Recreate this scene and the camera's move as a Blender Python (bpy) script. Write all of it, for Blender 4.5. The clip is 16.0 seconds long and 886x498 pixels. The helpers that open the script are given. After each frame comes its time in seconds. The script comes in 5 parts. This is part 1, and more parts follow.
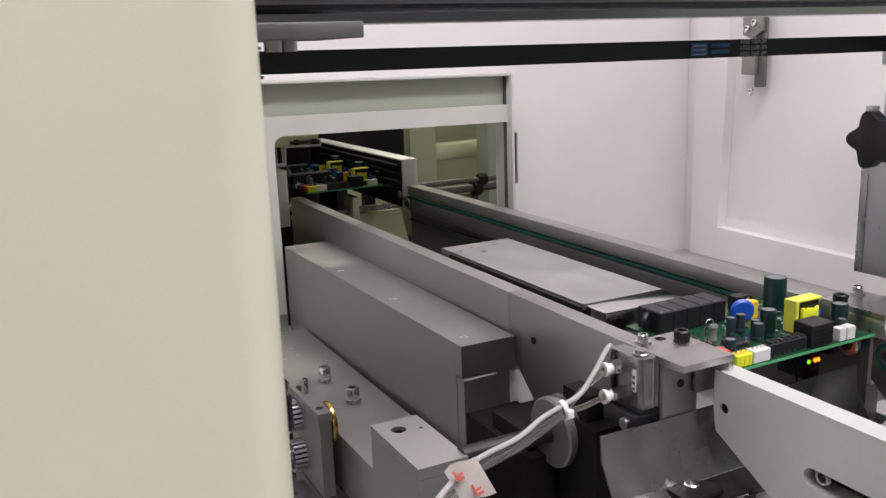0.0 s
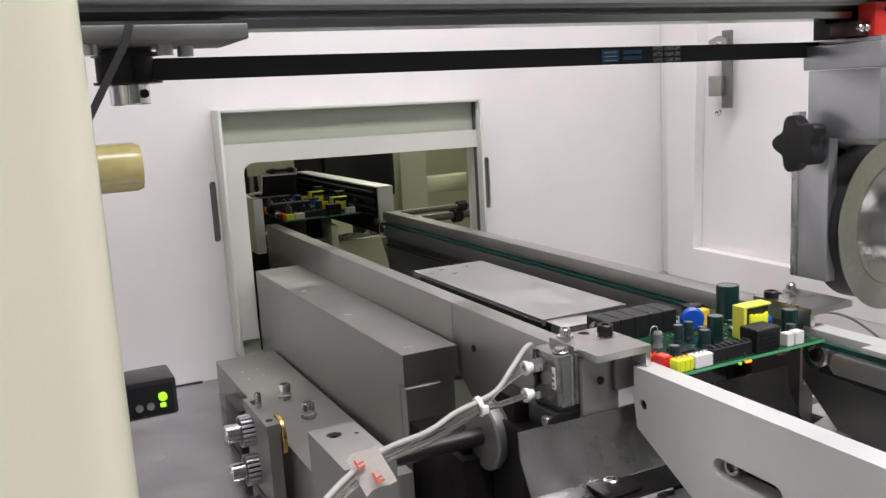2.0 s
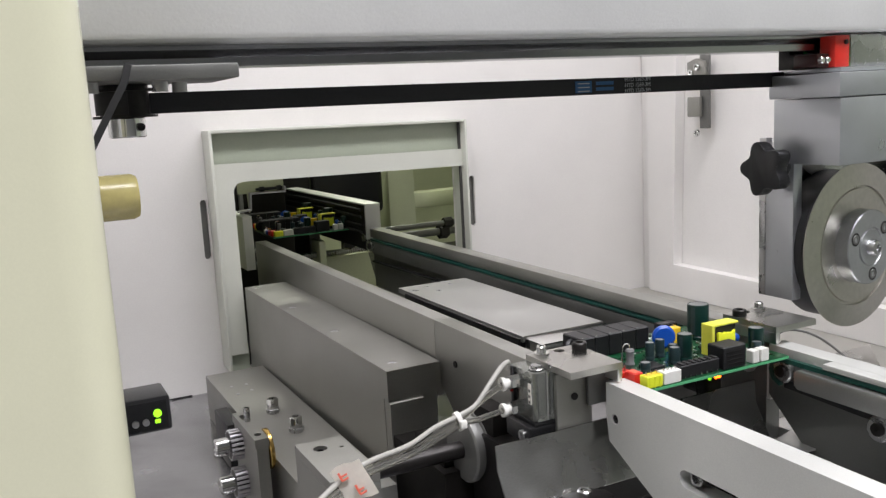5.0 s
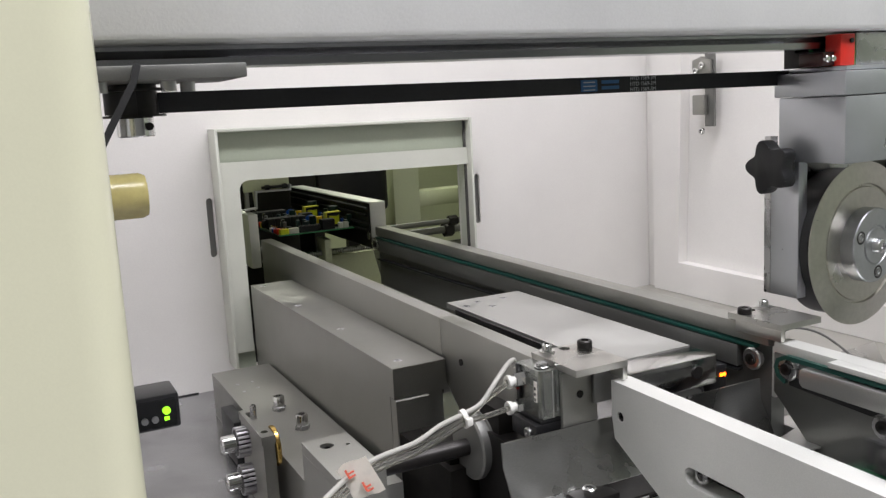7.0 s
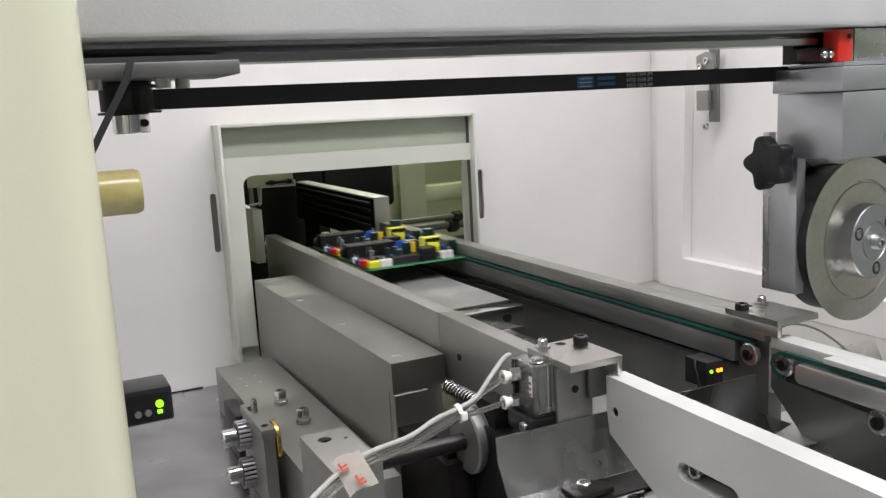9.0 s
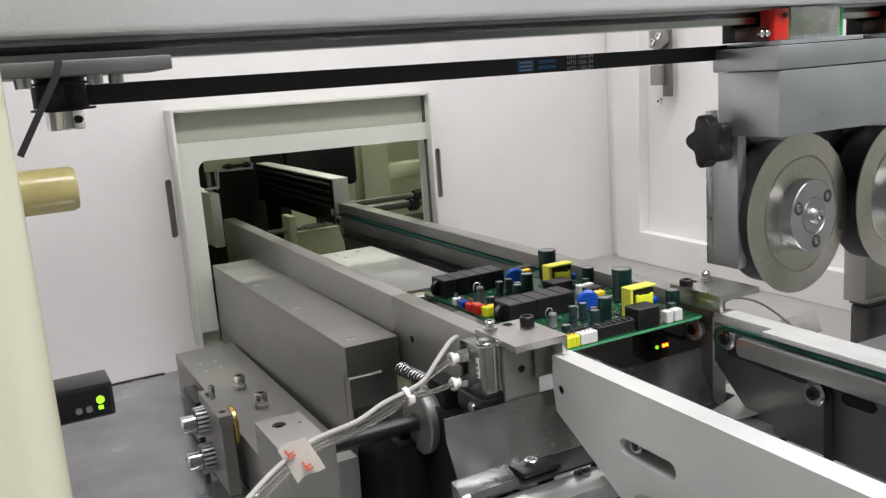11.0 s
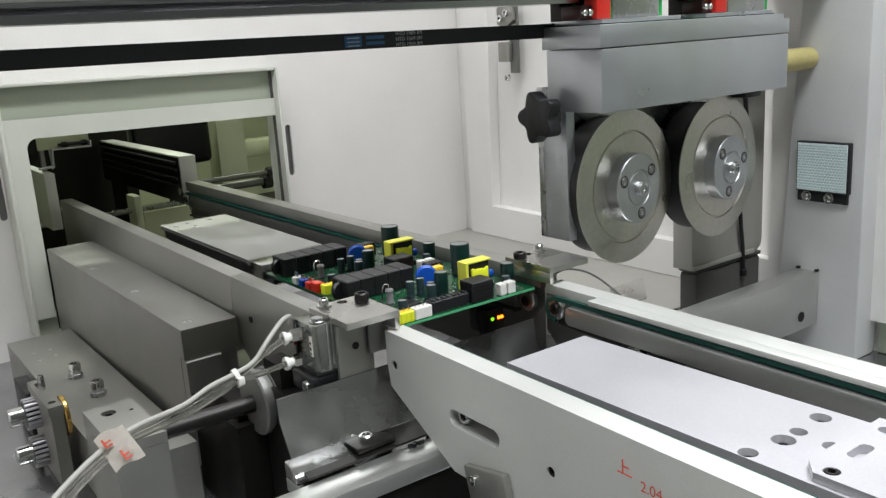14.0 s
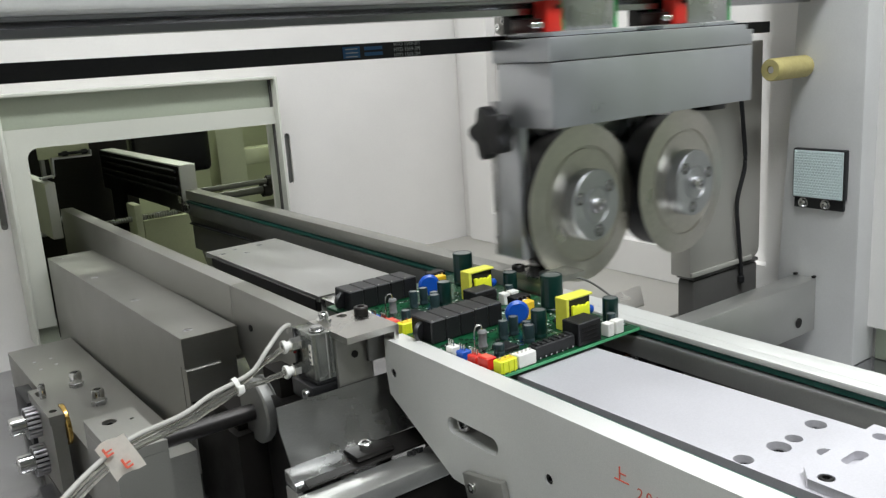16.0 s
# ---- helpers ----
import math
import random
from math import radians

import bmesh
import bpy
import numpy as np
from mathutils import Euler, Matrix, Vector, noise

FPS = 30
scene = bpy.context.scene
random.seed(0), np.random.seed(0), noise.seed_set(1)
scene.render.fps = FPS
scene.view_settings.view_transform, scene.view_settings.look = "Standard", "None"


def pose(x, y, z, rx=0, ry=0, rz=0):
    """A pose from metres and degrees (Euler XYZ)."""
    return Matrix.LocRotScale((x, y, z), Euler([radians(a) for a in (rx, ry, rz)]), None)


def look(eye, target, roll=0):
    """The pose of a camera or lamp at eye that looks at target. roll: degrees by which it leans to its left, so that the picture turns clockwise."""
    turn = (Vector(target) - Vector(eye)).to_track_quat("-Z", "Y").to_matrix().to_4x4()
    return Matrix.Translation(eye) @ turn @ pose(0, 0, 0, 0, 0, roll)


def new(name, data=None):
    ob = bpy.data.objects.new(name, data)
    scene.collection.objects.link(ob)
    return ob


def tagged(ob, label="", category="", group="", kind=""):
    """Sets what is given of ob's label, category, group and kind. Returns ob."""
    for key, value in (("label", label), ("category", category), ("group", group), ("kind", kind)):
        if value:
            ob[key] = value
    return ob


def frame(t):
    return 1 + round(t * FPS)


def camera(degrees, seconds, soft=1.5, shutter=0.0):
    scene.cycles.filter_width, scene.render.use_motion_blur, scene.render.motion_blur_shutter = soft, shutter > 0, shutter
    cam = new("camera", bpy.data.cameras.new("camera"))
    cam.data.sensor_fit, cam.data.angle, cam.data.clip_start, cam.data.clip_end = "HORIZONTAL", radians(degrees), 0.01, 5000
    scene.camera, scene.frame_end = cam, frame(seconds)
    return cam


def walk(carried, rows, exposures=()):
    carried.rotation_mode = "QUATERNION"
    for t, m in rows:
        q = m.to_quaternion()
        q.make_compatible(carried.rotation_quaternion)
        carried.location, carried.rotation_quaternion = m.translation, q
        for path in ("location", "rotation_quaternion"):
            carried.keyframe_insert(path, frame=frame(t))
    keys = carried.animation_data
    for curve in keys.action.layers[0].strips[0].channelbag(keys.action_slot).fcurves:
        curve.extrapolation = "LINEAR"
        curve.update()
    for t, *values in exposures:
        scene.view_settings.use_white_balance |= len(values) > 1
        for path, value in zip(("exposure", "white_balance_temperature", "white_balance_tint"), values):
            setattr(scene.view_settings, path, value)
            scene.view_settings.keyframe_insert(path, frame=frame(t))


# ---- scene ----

# ---- camera and its walk ----
cam = camera(54.0, 16.0, soft=1.35, shutter=0.5)
PATH = [
    (0, (-0.2925, -0.292, 0.155), (0.592, 1.445, -0.291), -2.0),
    (0.5, (-0.279, -0.301, 0.14), (0.561, 1.473, -0.245), -4.3),
    (1, (-0.268, -0.305, 0.135), (0.444, 1.536, -0.187), -4.8),
    (1.5, (-0.26, -0.316, 0.136), (0.55, 1.489, -0.157), -3.4),
    (2, (-0.258, -0.327, 0.137), (0.602, 1.444, -0.214), -3.2),
    (2.5, (-0.259, -0.333, 0.141), (0.621, 1.425, -0.224), -3.4),
    (3, (-0.26, -0.339, 0.144), (0.634, 1.416, -0.202), -3.5),
    (3.5, (-0.26, -0.342, 0.145), (0.64, 1.414, -0.184), -3.3),
    (4, (-0.262, -0.344, 0.145), (0.633, 1.415, -0.176), -3.1),
    (6.5, (-0.263, -0.348, 0.146), (0.61, 1.42, -0.19), -3.2),
    (7, (-0.264, -0.348, 0.146), (0.611, 1.42, -0.184), -3.1),
    (7.5, (-0.264, -0.349, 0.146), (0.602, 1.424, -0.182), -3.1),
    (8, (-0.263, -0.35, 0.146), (0.595, 1.427, -0.178), -3.0),
    (10.5, (-0.25, -0.362, 0.149), (0.62, 1.396, -0.241), -3.9),
    (11, (-0.248, -0.364, 0.152), (0.654, 1.375, -0.25), -4.2),
    (11.5, (-0.249, -0.364, 0.151), (0.661, 1.37, -0.252), -4.3),
    (12, (-0.25, -0.365, 0.152), (0.661, 1.369, -0.253), -4.3),
    (12.5, (-0.25, -0.365, 0.152), (0.67, 1.364, -0.254), -4.1),
    (13, (-0.242, -0.366, 0.15), (0.749, 1.315, -0.286), -3.6),
    (13.5, (-0.227, -0.374, 0.15), (0.878, 1.224, -0.325), -3.4),
    (14, (-0.229, -0.376, 0.151), (0.907, 1.2, -0.324), -3.6),
    (14.5, (-0.229, -0.378, 0.152), (0.908, 1.2, -0.317), -3.6),
    (15, (-0.23, -0.379, 0.152), (0.907, 1.2, -0.31), -3.7),
    (15.5, (-0.23, -0.378, 0.152), (0.908, 1.201, -0.309), -3.7),
    (16, (-0.23, -0.379, 0.153), (0.909, 1.199, -0.308), -3.8),
]
walk(cam, [(t, look(eye, target, roll)) for t, eye, target, roll in PATH],
     exposures=[(0.0, -0.14, 6500, 24), (0.6, -0.08, 6500, 23), (1.0, -0.04, 6500, 23), (2.5, 0.0, 6500, 19), (3.5, 0.0, 6500, 17), (8.0, 0.0, 6500, 16), (12.5, 0.0, 6450, 15), (13.5, -0.08, 6400, 11), (14.0, -0.1, 6400, 10), (16.0, -0.1, 6400, 9)])

# ---- light ----
world = bpy.data.worlds.new("world")
scene.world = world
world.use_nodes = True
world.node_tree.nodes["Background"].inputs[0].default_value = (0.85, 0.92, 1.0, 1)
world.node_tree.nodes["Background"].inputs[1].default_value = 0.25


def area_lamp(name, m, sx, sy, watts, colour):
    data = bpy.data.lights.new(name, "AREA")
    data.shape, data.size, data.size_y, data.energy, data.color = "RECTANGLE", sx, sy, watts, colour
    ob = new(name, data)
    ob.matrix_world = m
    return ob


area_lamp("machine_strip_lamp", look((0.05, 0.16, 0.615), (0.05, 0.16, 0)), 0.7, 0.10, 4.6, (0.97, 0.98, 1.0))
area_lamp("room_lamp", look((0.10, -0.75, 1.65), (0.05, -0.1, 0)), 1.9, 0.45, 61.0, (0.96, 0.985, 1.0))
# unseen fill, added to brighten the inside of the neighbouring machine
area_lamp("far_fill_lamp", look((0.25, 1.0, 0.56), (0.25, 1.0, 0)), 0.5, 0.08, 3.6, (0.95, 1.0, 0.85))

# ---- materials ----
MATS = {}


def mat(name, colour, rough=0.5, metal=0.0, grain=0.0, grain_scale=400.0, stretch=(1, 1, 1), bump=0.0, stain=0.0,
        stain_scale=12.0, rough_var=0.0, emit=0.0, alpha=1.0, trans=0.0, ior=1.45, coat=0.0, random_tone=0.0):
    """A procedural surface: fine grain, larger stains, bump and uneven gloss."""
    m = bpy.data.materials.new(name)
    m.use_nodes = True
    nt = m.node_tree
    b = nt.nodes["Principled BSDF"]
    b.inputs["Base Color"].default_value = (*colour, 1)
    b.inputs["Roughness"].default_value = rough
    b.inputs["Metallic"].default_value = metal
    b.inputs["IOR"].default_value = ior
    b.inputs["Transmission Weight"].default_value = trans
    b.inputs["Coat Weight"].default_value = coat
    if emit:
        b.inputs["Emission Color"].default_value = (*colour, 1)
        b.inputs["Emission Strength"].default_value = emit
    N, L = nt.nodes, nt.links
    co = N.new("ShaderNodeTexCoord")
    mp = N.new("ShaderNodeMapping")
    mp.inputs["Scale"].default_value = stretch
    L.new(co.outputs["Object"], mp.inputs["Vector"])
    fine = N.new("ShaderNodeTexNoise")
    fine.inputs["Scale"].default_value = grain_scale
    fine.inputs["Detail"].default_value = 4
    L.new(mp.outputs["Vector"], fine.inputs["Vector"])
    big = N.new("ShaderNodeTexNoise")
    big.inputs["Scale"].default_value = stain_scale
    big.inputs["Detail"].default_value = 5
    L.new(co.outputs["Object"], big.inputs["Vector"])
    if grain or stain:
        last = None
        for tex, amount in ((fine, grain), (big, stain)):
            if not amount:
                continue
            mr = N.new("ShaderNodeMapRange")
            mr.inputs["From Min"].default_value, mr.inputs["From Max"].default_value = 0.3, 0.7
            mr.inputs["To Min"].default_value, mr.inputs["To Max"].default_value = 1 - amount, 1 + amount * 0.6
            L.new(tex.outputs["Fac"], mr.inputs["Value"])
            mix = N.new("ShaderNodeVectorMath")
            mix.operation = "MULTIPLY"
            if last is None:
                mix.inputs[0].default_value = colour
            else:
                L.new(last, mix.inputs[0])
            L.new(mr.outputs["Result"], mix.inputs[1])
            last = mix.outputs["Vector"]
        L.new(last, b.inputs["Base Color"])
    if rough_var:
        mr = N.new("ShaderNodeMapRange")
        mr.inputs["From Min"].default_value, mr.inputs["From Max"].default_value = 0.3, 0.7
        mr.inputs["To Min"].default_value = max(rough - rough_var, 0.03)
        mr.inputs["To Max"].default_value = min(rough + rough_var, 1.0)
        L.new(big.outputs["Fac"], mr.inputs["Value"])
        L.new(mr.outputs["Result"], b.inputs["Roughness"])
    if bump:
        bp = N.new("ShaderNodeBump")
        bp.inputs["Strength"].default_value = bump
        bp.inputs["Distance"].default_value = 0.0004
        L.new(fine.outputs["Fac"], bp.inputs["Height"])
        L.new(bp.outputs["Normal"], b.inputs["Normal"])
    MATS[name] = m
    return m


WALL = mat("white_enamel", (0.80, 0.785, 0.76), 0.42, grain=0.03, grain_scale=900, bump=0.25, stain=0.05, stain_scale=9, rough_var=0.08)
CREAM = mat("cream_enamel", (0.71, 0.70, 0.52), 0.30, grain=0.015, grain_scale=1600, bump=0.04, stain=0.04, rough_var=0.06, coat=0.5)
COVERW = mat("aged_white_enamel", (0.63, 0.645, 0.575), 0.40, grain=0.02, grain_scale=900, bump=0.15, stain=0.06, stain_scale=14, rough_var=0.07)
GREENISH = mat("greenish_panel", (0.40, 0.44, 0.35), 0.45, grain=0.03, bump=0.15, stain=0.06)
FARCREAM = mat("aged_cream_enamel", (0.58, 0.61, 0.42), 0.45, grain=0.04, bump=0.2, stain=0.12, stain_scale=7)
ALU = mat("anodised_aluminium", (0.315, 0.312, 0.285), 0.38, 0.65, grain=0.06, grain_scale=1500, bump=0.12, stain=0.07, stain_scale=25, rough_var=0.08)
ALU_LIGHT = mat("bright_aluminium", (0.51, 0.50, 0.525), 0.42, 0.30, grain=0.05, grain_scale=1200, bump=0.1, stain=0.05, stain_scale=22, rough_var=0.07)
ALU_MATT = mat("blasted_aluminium", (0.72, 0.72, 0.69), 0.48, 0.45, grain=0.06, grain_scale=2200, bump=0.15, stain=0.05, stain_scale=18, rough_var=0.06)
ALU_DARK = mat("dark_aluminium", (0.20, 0.20, 0.19), 0.45, 0.7, grain=0.06, grain_scale=1500, bump=0.12, stain=0.1, stain_scale=30, rough_var=0.1)
BRUSHED = mat("brushed_steel", (0.56, 0.55, 0.52), 0.30, 1.0, grain=0.10, grain_scale=500, stretch=(1, 12, 12), bump=0.12, stain=0.08, stain_scale=30, rough_var=0.12)
BRUSHED_Y = mat("ground_steel", (0.47, 0.47, 0.45), 0.46, 0.75, grain=0.08, grain_scale=500, stretch=(14, 1, 10), bump=0.1, stain=0.10, stain_scale=22, rough_var=0.12)
STEEL = mat("plain_steel", (0.50, 0.50, 0.50), 0.28, 1.0, grain=0.05, grain_scale=900, bump=0.05, stain=0.08, stain_scale=60, rough_var=0.1)
RAILM = mat("ground_rail_steel", (0.40, 0.40, 0.41), 0.24, 1.0, grain=0.04, grain_scale=500, stretch=(1, 30, 30), bump=0.03)
CHROME = mat("bright_steel", (0.72, 0.72, 0.71), 0.14, 1.0, grain=0.03, stain=0.05, stain_scale=80, rough_var=0.06)
DISC = mat("ground_blade_steel", (0.56, 0.54, 0.49), 0.33, 1.0, grain=0.07, grain_scale=300, bump=0.08, stain=0.06, stain_scale=35, rough_var=0.08)
CARR = mat("milled_steel", (0.53, 0.545, 0.57), 0.36, 0.85, grain=0.05, grain_scale=700, stretch=(1, 5, 14), bump=0.06, stain=0.09, stain_scale=24, rough_var=0.10)
DECKM = mat("smeared_deck_steel", (0.45, 0.45, 0.46), 0.18, 0.9, grain=0.05, stain=0.30, stain_scale=16, rough_var=0.14)
ALU_MID = mat("worn_aluminium", (0.55, 0.55, 0.53), 0.36, 0.85, grain=0.05, grain_scale=1200, bump=0.1, stain=0.08, stain_scale=22, rough_var=0.08)
CHUTEM = mat("dull_brushed_sheet", (0.33, 0.33, 0.32), 0.30, 1.0, grain=0.10, grain_scale=500, stretch=(1, 12, 12), bump=0.10, stain=0.08, stain_scale=30, rough_var=0.14)
CYLM = mat("hard_anodised_body", (0.30, 0.31, 0.29), 0.26, 0.9, grain=0.05, grain_scale=900, stretch=(8, 8, 1), bump=0.05, stain=0.08, stain_scale=40, rough_var=0.08)
# beige darkened by the gantry's shade over ledge and cover
LEDGEM = mat("shaded_beige_enamel", (0.39, 0.38, 0.345), 0.45, grain=0.03, grain_scale=900, bump=0.2, stain=0.08, stain_scale=14, rough_var=0.08)
BLACK = mat("black_plastic", (0.012, 0.012, 0.013), 0.42, grain=0.2, grain_scale=900, bump=0.1, rough_var=0.06)
BLACK_GLOSS = mat("glossy_black_plastic", (0.010, 0.010, 0.011), 0.25, bump=0.05, rough_var=0.06)
OXIDE = mat("black_oxide_steel", (0.025, 0.023, 0.022), 0.4, 0.6, grain=0.15, bump=0.1, rough_var=0.1)
RUBBER = mat("black_rubber", (0.014, 0.014, 0.015), 0.6, grain=0.15, grain_scale=700, bump=0.25, stain=0.1)
BELTGREEN = mat("dark_green_belt", (0.006, 0.055, 0.043), 0.45, grain=0.1, bump=0.1)
PCB = mat("green_solder_mask", (0.004, 0.060, 0.022), 0.3, grain=0.5, grain_scale=260, stain=0.12, stain_scale=60, coat=0.3)
PCB_EDGE = mat("green_laminate_edge", (0.08, 0.35, 0.16), 0.5, grain=0.1)
SILK = mat("white_print", (0.75, 0.77, 0.74), 0.5)
TIN = mat("tinned_solder", (0.62, 0.62, 0.60), 0.22, 1.0, grain=0.1, bump=0.1)
YELLOW = mat("lemon_plastic", (0.72, 0.76, 0.03), 0.42, grain=0.04, bump=0.08)
TAPE = mat("yellow_tape", (0.74, 0.72, 0.08), 0.35, grain=0.05, bump=0.15)
AMBER_FILM = mat("golden_film", (0.75, 0.48, 0.02), 0.35, grain=0.05)
WHITE_P = mat("white_nylon", (0.70, 0.69, 0.65), 0.42, grain=0.03, bump=0.06)
RED_P = mat("red_plastic", (0.60, 0.025, 0.015), 0.38, grain=0.05, bump=0.05)
GREEN_P = mat("green_plastic", (0.02, 0.45, 0.10), 0.4, grain=0.05)
BLUE_P = mat("blue_epoxy", (0.008, 0.075, 0.42), 0.32, grain=0.06, bump=0.08)
CAPGREEN = mat("dark_green_sleeve", (0.004, 0.026, 0.021), 0.28, grain=0.08, stain=0.05, stain_scale=90)
CAPGREY = mat("grey_sleeve", (0.025, 0.045, 0.05), 0.28, grain=0.08)
CAPTOP = mat("capacitor_top", (0.35, 0.36, 0.36), 0.35, 0.8, grain=0.05)
RESGREY = mat("grey_resistor_body", (0.17, 0.17, 0.17), 0.55, grain=0.1)
BRASS = mat("brass", (0.60, 0.40, 0.12), 0.25, 1.0, grain=0.05)
PU = mat("amber_polyurethane", (0.60, 0.52, 0.22), 0.22, grain=0.06, stain=0.1, stain_scale=50, trans=0.25, ior=1.4)
TUBE = mat("clear_tube", (0.60, 0.59, 0.54), 0.08, trans=0.9, ior=1.35)
CABLE = mat("pale_grey_cable", (0.38, 0.37, 0.34), 0.45, grain=0.04, bump=0.08)
PAPER = mat("white_paper_tape", (0.80, 0.76, 0.70), 0.6, grain=0.05, bump=0.15)
INKRED = mat("red_ink", (0.66, 0.13, 0.08), 0.6, grain=0.1)
INKGREY = mat("pale_print", (0.40, 0.42, 0.42), 0.6)
INKBLUE = mat("blue_print", (0.03, 0.10, 0.22), 0.5)
REFLECT = mat("prismatic_acrylic", (0.74, 0.86, 0.86), 0.3, 0.3, grain=0.12, grain_scale=900)
LED_G = mat("lit_green_lamp", (0.30, 0.95, 0.02), 0.3, emit=1.2)
BOXGREY = mat("dull_grey_enamel", (0.085, 0.083, 0.078), 0.5, grain=0.05, bump=0.1, stain=0.08, stain_scale=20)
DARKRED = mat("dark_red_plastic", (0.035, 0.008, 0.007), 0.3, grain=0.1)
# near-black, hardly glossy: the deep shade under the conveyor is put into it
DARKSTEEL = mat("deep_shade_steel", (0.010, 0.009, 0.008), 0.6, 0.0, ior=1.2, grain=0.1, stain=0.15, stain_scale=40, rough_var=0.1)
ENAMEL_GREY = mat("pale_grey_enamel", (0.64, 0.64, 0.63), 0.4, grain=0.03, grain_scale=900, bump=0.2, stain=0.07, stain_scale=14, rough_var=0.08)
HUB = mat("turned_steel", (0.46, 0.47, 0.48), 0.36, 0.95, grain=0.05, stain=0.06, stain_scale=60, rough_var=0.06)
LED_O = mat("lit_orange_lamp", (1.0, 0.13, 0.005), 0.3, emit=7.0)
LED_R = mat("red_lamp_lens", (0.22, 0.01, 0.01), 0.25)
FLOORM = mat("grey_floor_paint", (0.25, 0.27, 0.27), 0.4, grain=0.05, stain=0.1, stain_scale=3)
ROOMW = mat("room_wall_paint", (0.70, 0.70, 0.68), 0.7, grain=0.03, stain=0.04, stain_scale=2)

# ---- helpers for building ----
ORIGIN = {}


def thing(name, at, label, category, group="", kind=""):
    ob = new(name)
    ob.empty_display_size = 0.01
    ob.location = at
    ORIGIN[ob.name] = Vector(at)
    return tagged(ob, label, category, group, kind)


def part(name, bm, material, parent=None, label=""):
    """Links a bmesh, drawn in world metres, as one mesh object under its thing or part."""
    origin = ORIGIN[parent.name] if parent else Vector((0, 0, 0))
    bmesh.ops.translate(bm, verts=bm.verts, vec=-origin)
    me = bpy.data.meshes.new(name)
    bm.to_mesh(me)
    bm.free()
    for p in me.polygons:
        p.use_smooth = True
    me.set_sharp_from_angle(angle=radians(32))
    me.materials.append(material)
    ob = new(name, me)
    if parent:
        ob.parent = parent
        ORIGIN[ob.name] = origin
    if label:
        tagged(ob, label)
    return ob


def structure(name, bm, material, label, category):
    ob = part(name, bm, material)
    ORIGIN[ob.name] = Vector((0, 0, 0))
    return tagged(ob, label, category, kind="structure")


def nb():
    return bmesh.new()


def box(bm, x0, x1, y0, y1, z0, z1, bevel=0.0, seg=2):
    """Adds an upright box with rounded edges."""
    t = bmesh.new()
    v = bmesh.ops.create_cube(t, size=1)["verts"]
    bmesh.ops.scale(t, verts=v, vec=(abs(x1 - x0), abs(y1 - y0), abs(z1 - z0)))
    bmesh.ops.translate(t, verts=v, vec=((x0 + x1) / 2, (y0 + y1) / 2, (z0 + z1) / 2))
    if bevel:
        bmesh.ops.bevel(t, geom=t.edges, offset=bevel, segments=seg, affect="EDGES", profile=0.5)
    join(bm, t)
    return bm


def join(bm, t, m=None):
    if m is not None:
        bmesh.ops.transform(t, matrix=m, verts=t.verts)
    me = bpy.data.meshes.new("temporary")
    t.to_mesh(me)
    t.free()
    bm.from_mesh(me)
    bpy.data.meshes.remove(me)


AXIS = {"x": Matrix.Rotation(radians(90), 4, "Y"), "y": Matrix.Rotation(radians(-90), 4, "X"), "z": Matrix.Identity(4)}


def cyl(bm, at, axis, r, depth, seg=24, bevel=0.0, r2=None, hole=0.0):
    """A cylinder, cone or ring that begins at its centre point and runs along the axis."""
    t = bmesh.new()
    r2 = r if r2 is None else r2
    if hole:
        lathe(t, [(hole, 0), (r, 0), (r2, depth), (hole, depth), (hole, 0)], seg)
    elif bevel:
        lathe(t, [(0, 0), (r - bevel, 0), (r, bevel), (r2, depth - bevel), (r2 - bevel, depth), (0, depth)], seg)
    else:
        lathe(t, [(0, 0), (r, 0), (r2, depth), (0, depth)], seg)
    join(bm, t, Matrix.Translation(at) @ AXIS[axis])
    return bm


def lathe(bm, outline, seg=32):
    """Turns an outline of (radius, height) round the z axis."""
    rings = []
    for r, z in outline:
        if r < 1e-6:
            rings.append([bm.verts.new((0, 0, z))] * seg)
        else:
            rings.append([bm.verts.new((r * math.cos(2 * math.pi * k / seg), r * math.sin(2 * math.pi * k / seg), z)) for k in range(seg)])
    for a, b in zip(rings, rings[1:]):
        for k in range(seg):
            quad = [a[k], a[(k + 1) % seg], b[(k + 1) % seg], b[k]]
            face = list(dict.fromkeys(quad))
            if len(face) >= 3:
                bm.faces.new(face)
    bmesh.ops.remove_doubles(bm, verts=bm.verts, dist=1e-7)
    bmesh.ops.recalc_face_normals(bm, faces=bm.faces)


def slab(bm, outline, axis, lo, hi, bevel=0.0):
    """A flat plate: an outline in the two other axes, thick from lo to hi along the axis."""
    t = bmesh.new()
    place = {"x": lambda a, b, c: (c, a, b), "y": lambda a, b, c: (a, c, b), "z": lambda a, b, c: (a, b, c)}[axis]
    low = [t.verts.new(place(a, b, lo)) for a, b in outline]
    high = [t.verts.new(place(a, b, hi)) for a, b in outline]
    n = len(outline)
    t.faces.new(low)
    t.faces.new(high)
    for k in range(n):
        t.faces.new((low[k], low[(k + 1) % n], high[(k + 1) % n], high[k]))
    bmesh.ops.recalc_face_normals(t, faces=t.faces)
    if bevel:
        bmesh.ops.bevel(t, geom=t.edges, offset=bevel, segments=2, affect="EDGES", profile=0.5)
    join(bm, t)
    return bm


